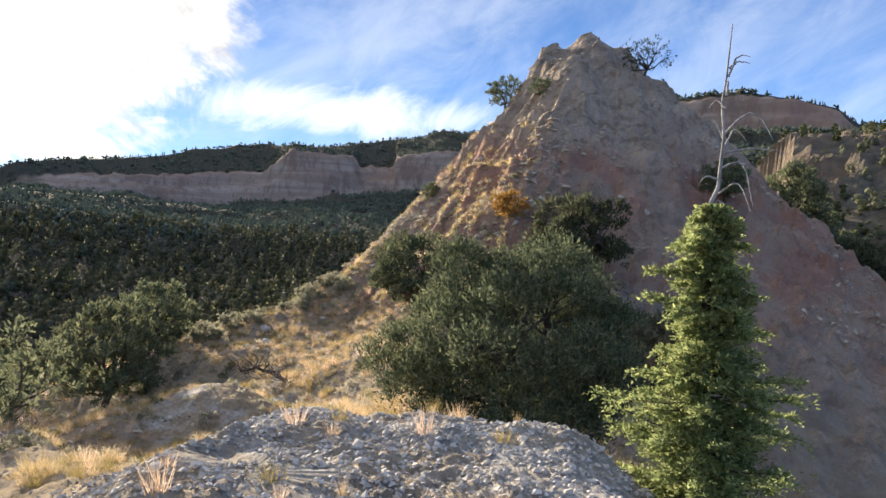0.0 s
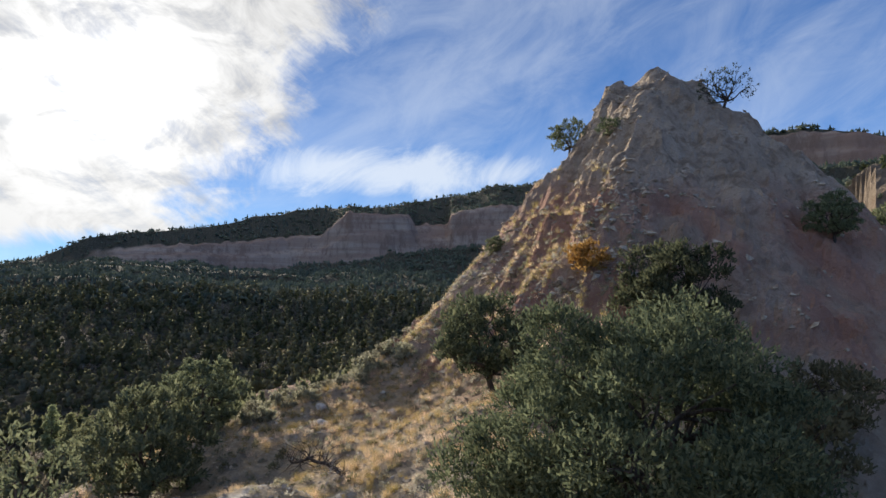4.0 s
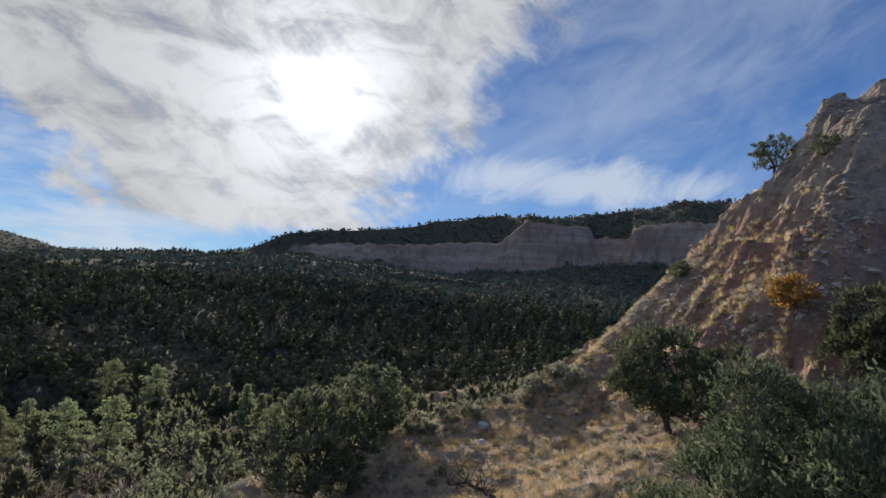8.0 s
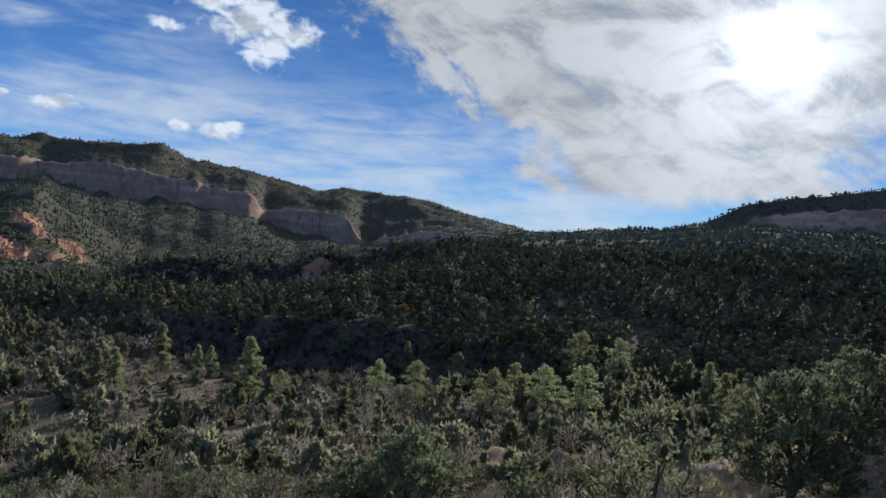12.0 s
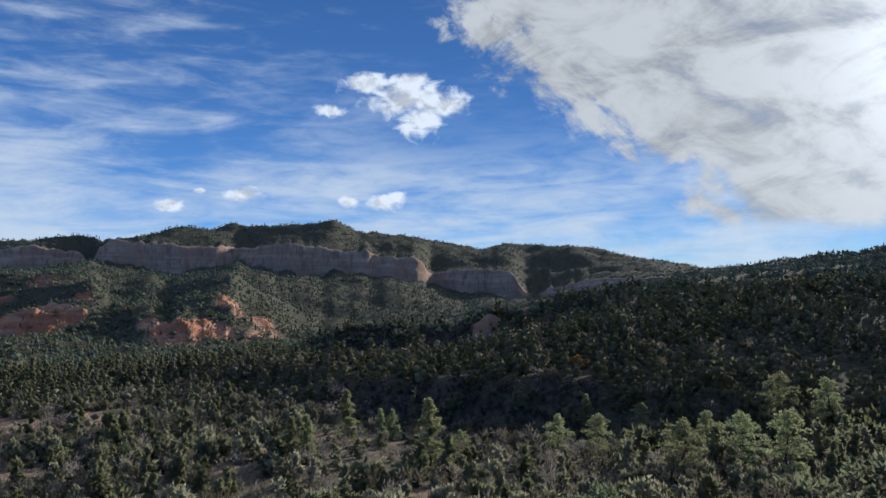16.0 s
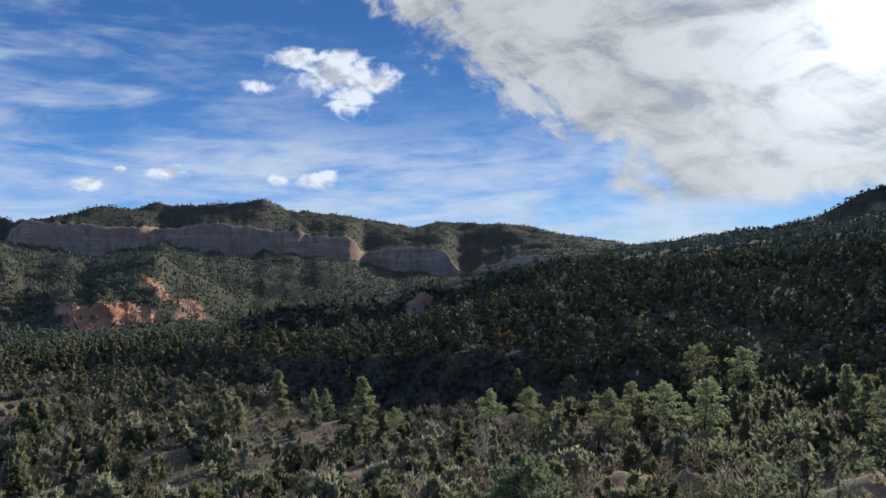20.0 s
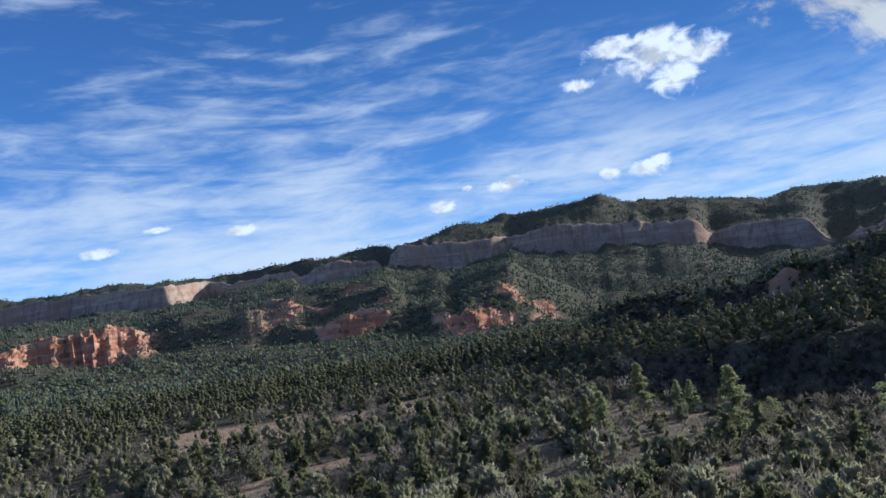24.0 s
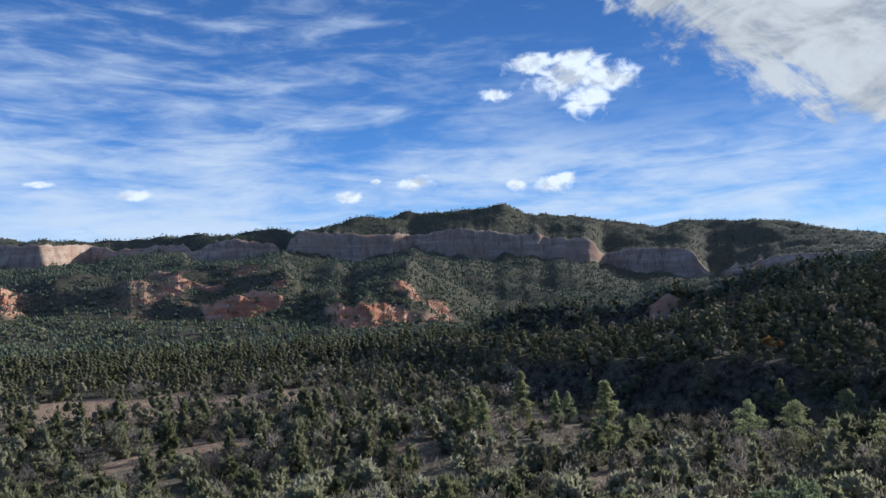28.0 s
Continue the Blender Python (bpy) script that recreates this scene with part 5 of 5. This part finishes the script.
# pines that stand out in the valley: x, y, height, slim
for k, (x, y, tall, slim) in enumerate(((-115.8, 70.6, 9.2, 0), (-113.9, 77.8, 9.2, 0), (-105.4, 79, 7, 0), (-89.4, 77.2, 10.6, 0), (-98.4, 89.6, 10.5, 0), (-93, 92.3, 10.6, 0), (-80.1, 88.5, 12, 0),
                                        (-117, 45.6, 12.8, 1), (-145.6, 37.5, 11.5, 1), (-147.9, 48.2, 7, 1), (-146, 45, 7.5, 1), (-130.8, 24, 9, 1), (-130.4, 26.7, 9, 1), (-141.8, 93.1, 8.5, 1),
                                        (-131.8, 100.7, 8.6, 0), (-127.8, 55.8, 5.5, 0), (-107.6, 128.7, 12.5, 0), (-116.9, 125.7, 12, 0), (-70, 112, 10, 1), (-62, 104, 9, 0), (-95, 118, 9, 1), (-84, 128, 11, 1))):
    tree("pine_tree", slim_pine if slim else (pine, round_pine)[k % 2], "tall slim yellow-green conifer in the valley" if slim else "tall yellow-green pine in the valley", x, y, "pines in the valley", 47 * k, tall / 10, 0.3)
x, y = -168, 108
tree("oak_tree", rust_oak, "orange-leaved oak among the pines", x, y, turn=10, scale=2.2)


# ---- low plants and stones ----
def on_land(rng, count, x0, x1, y0, y1):
    x, y = rng.uniform(x0, x1, count), rng.uniform(y0, y1, count)
    z, on_cone, cliff, bluff = land(x, y)
    return x, y, z, on_cone


def tuft(rng, count=54, stiff=1.5):
    base = rng.normal(size=(count, 3)) * (0.15, 0.15, 0)
    away = base / 0.20 + (0, 0, stiff)
    v, f = needles(rng, base, 0.015, 44.0, stiff, away)
    v[:, 2] = np.maximum(v[:, 2], -0.03)
    return v, f


def clump(rng, count=64):
    q = rng.normal(size=(count, 3))
    q /= np.linalg.norm(q, axis=1)[:, None]
    q[:, 2] = np.abs(q[:, 2])
    return needles(rng, q * (0.42, 0.42, 0.55) * rng.uniform(0.5, 1, (count, 1)), 0.075, 2.2, 0.5, q)


def pebble(rng):
    """A rough stone one metre across, of few faces."""
    v = np.array([(1, 0, 0), (0, 1, 0), (-1, 0, 0), (0, -1, 0), (0.2, 0.1, 1), (0, 0, -1)]) * 0.5
    f = np.array([(0, 1, 4), (1, 2, 4), (2, 3, 4), (3, 0, 4), (1, 0, 5), (2, 1, 5), (3, 2, 5), (0, 3, 5)])
    v = v * rng.uniform(0.65, 1.25, (len(v), 1)) * (1, rng.uniform(0.6, 1.0), rng.uniform(0.35, 0.65))
    tilt = rng.uniform(-0.9, 0.9)
    v = np.stack([v[:, 0] * math.cos(tilt) - v[:, 2] * math.sin(tilt), v[:, 1], v[:, 0] * math.sin(tilt) + v[:, 2] * math.cos(tilt)], 1)
    return v, f


def build_cover():
    rng = np.random.default_rng(8)
    tufts, clumps, stones = [tuft(rng) for _ in range(6)], [clump(rng) for _ in range(6)], [pebble(rng) for _ in range(8)]
    # dry bunch grass on the slopes and between the gravel
    x, y, z, on_cone = on_land(rng, 15000, -16, 7, 4, 40)
    gate = fbm(x, y, 3.0, 3, 101)
    keep = (on_cone < 0.6) & (gate > -0.07) & (z > -8) & (rng.random(len(x)) < np.where(x > 0.2, 0.3, 0.6))
    keep &= (np.hypot(x, y - 3.5) > 3.2) | ((y > 3.2) & (rng.random(len(x)) < 0.2))
    x, y, z = x[keep], y[keep], z[keep]
    scatter("dry_grass", "tufts of golden dry bunch grass", STRAW, np.stack([x, y, z], 1), rng.uniform(0.14, 0.36, len(x)) * np.where(y < 9, 0.7, 1.0), tufts, rng)
    # thick tufts on the saddle between the gravel and the slope
    x, y, z, on_cone = on_land(rng, 4200, -11, 3, 7, 24)
    keep = (fbm(x, y, 2.2, 3, 103) > 0.0) & (z > -6) & (y > 8.5) & (rng.random(len(x)) < 0.45)
    x, y, z = x[keep], y[keep], z[keep]
    scatter("dry_grass", "thick golden bunch grass on the saddle", STRAW, np.stack([x, y, z - 0.02], 1), rng.uniform(0.16, 0.32, len(x)), [tuft(rng, 90, 1.2) for _ in range(5)], rng)
    # grey low shrubs
    x, y, z, on_cone = on_land(rng, 9000, -18, 6, 7, 42)
    keep = (on_cone < 0.7) & (z > -9) & (y > 10.5) & (rng.random(len(x)) < 0.5)
    x, y, z = x[keep], y[keep], z[keep]
    scatter("low_scrub", "low grey-green sage scrub on the slope", SAGE, np.stack([x, y, z - 0.03], 1), 0.12 + 0.33 * rng.random(len(x)) ** 2, clumps, rng)
    # gravel on the ridge and on the hump
    x, y, z, on_cone = on_land(rng, 60000, -5, 6, 0.5, 10)
    keep = rng.random(len(x)) < step(-np.hypot((x - 0.3) * 0.8, y - 4.5), -6.0, -3.0)
    x, y, z = x[keep], y[keep], z[keep]
    size = 0.026 + 0.07 * rng.random(len(x)) ** 3
    scatter("gravel_stone", "pale grey gravel and clods on the ridge", STONE, np.stack([x, y, z], 1), size, stones, rng)
    x, y, z, on_cone = on_land(rng, 7000, -12, 4, 6.5, 32)
    size = 0.04 + 0.20 * rng.random(len(x)) ** 4
    scatter("slope_stone", "tan stones strewn over the slope", TAN_STONE, np.stack([x, y, z], 1), size, stones, rng)
    # broken rock on the cone, most on its ribs
    x, y, z, on_cone = on_land(rng, 60000, -10, 22, 28, 47)
    gate = fbm(x, y, 2.5, 3, 111)
    keep = (on_cone > 0.5) & (rng.random(len(x)) < np.clip(0.25 + 1.2 * gate, 0.04, 1) * np.where(x < 7 + (y - 46) * 0.1, 1.0, 0.30))
    x, y, z = x[keep], y[keep], z[keep]
    size = 0.05 + 0.50 * rng.random(len(x)) ** 4
    scatter("rubble_stone", "tan broken rock on the steep cone", TAN_STONE, np.stack([x, y, z - size * 0.15], 1), size, stones, rng)

    # dry grass on the sunny flank of the cone
    x, y, z, on_cone = on_land(rng, 9000, -9, 8, 26, 45)
    keep = (on_cone > 0.4) & (rng.random(len(x)) < 0.75 * step(-z, -12, -3) * step(-x, -6, -2)) & (fbm(x, y, 3.0, 3, 101) > -0.12)
    x, y, z = x[keep], y[keep], z[keep]
    scatter("dry_grass", "tufts of dry grass on the sunny flank of the cone", STRAW, np.stack([x, y, z - 0.02], 1), rng.uniform(0.14, 0.34, len(x)), tufts, rng)
    # tufts and low shrubs on the sunny flank of the cone
    x, y, z, on_cone = on_land(rng, 9000, -9, 10, 28, 45)
    keep = (on_cone > 0.4) & (rng.random(len(x)) < 0.6 * step(-z, -9, 0) * step(-x, -9, 0))
    x, y, z = x[keep], y[keep], z[keep]
    scatter("cone_scrub", "small grey-green sage and grass clumps on the cone", SAGE, np.stack([x, y, z - 0.03], 1), 0.12 + 0.3 * rng.random(len(x)) ** 2, clumps, rng)


build_cover()
rng = np.random.default_rng(9)
for k in range(26):
    t = k / 25
    x, y = -5.6 - 6.2 * t + rng.normal() * 0.5, 38.0 - 8.0 * t + rng.normal() * 0.6
    tree("sage_shrub", sage, "rounded grey-green sagebrush on the spur", x, y, "sagebrush on the spur", rng.uniform(0, 360), rng.uniform(0.5, 1.25), 0.05)

# separate shrubs on the slope under the ridge
rng = np.random.default_rng(12)
count = 0
while count < 64:
    r, a = rng.uniform(42, 92), radians(rng.uniform(38, 122))
    x, y = EYE[0] - math.sin(a) * r, EYE[1] + math.cos(a) * r
    if ground_z(x, y) > -5.0:
        continue
    leafy = count % 3 != 2
    tree("juniper_shrub" if leafy else "oak_shrub", small_juniper if leafy else twiggy_oak, "grey-green juniper shrub on the slope under the ridge" if leafy else "leafless grey oak shrub on the slope under the ridge",
         x, y, "junipers under the ridge" if leafy else "oaks under the ridge", rng.uniform(0, 360), rng.uniform(0.6, 1.3), 0.06)
    count += 1


def boulder_mesh(name, seed, material):
    """A rough, cracked lump one metre across."""
    rng = np.random.default_rng(seed)
    bm = bmesh.new()
    bmesh.ops.create_icosphere(bm, subdivisions=3, radius=0.5)
    shape = np.array([1.0, rng.uniform(0.65, 0.95), rng.uniform(0.5, 0.75)])
    cuts = [(rng.normal(size=3), rng.uniform(0.30, 0.42)) for _ in range(9)]
    for v in bm.verts:
        p = np.array(v.co)
        for way, far in cuts:
            way = way / np.linalg.norm(way)
            over = p @ way - far
            if over > 0:
                p = p - way * over * 0.9
        p = p * (1 + 0.25 * float(fbm(p[0] * 7 + 3 * p[2], p[1] * 7 - 2 * p[2], 1.0, 3, seed)))
        v.co = p * shape
    me = bpy.data.meshes.new(name)
    bm.to_mesh(me)
    bm.free()
    me.materials.append(material)
    return me


pale = [boulder_mesh("pale_boulder", 50 + k, STONE) for k in range(3)]
tan = [boulder_mesh("tan_boulder", 60 + k, TAN_STONE) for k in range(3)]
for k in range(40):
    x, y, size = rng.uniform(-3.5, 2.5), rng.uniform(3.6, 8.2), rng.uniform(0.06, 0.13)
    if k >= 24:
        x, y, size = rng.uniform(-12, 3), rng.uniform(14, 36), rng.uniform(0.25, 0.6)
    stone = tagged(new("rock", (pale if k < 24 or k % 2 else tan)[k % 3]), "pale crusted clod on the gravel ridge" if k < 24 else "weathered stone on the grassy slope", "rock", "clods on the ridge" if k < 24 else "stones on the slope")
    stone.matrix_world = pose(x, y, ground_z(x, y) + 0.10 * size, rng.uniform(-20, 20), rng.uniform(-20, 20), rng.uniform(0, 360)) @ Matrix.Scale(size, 4)
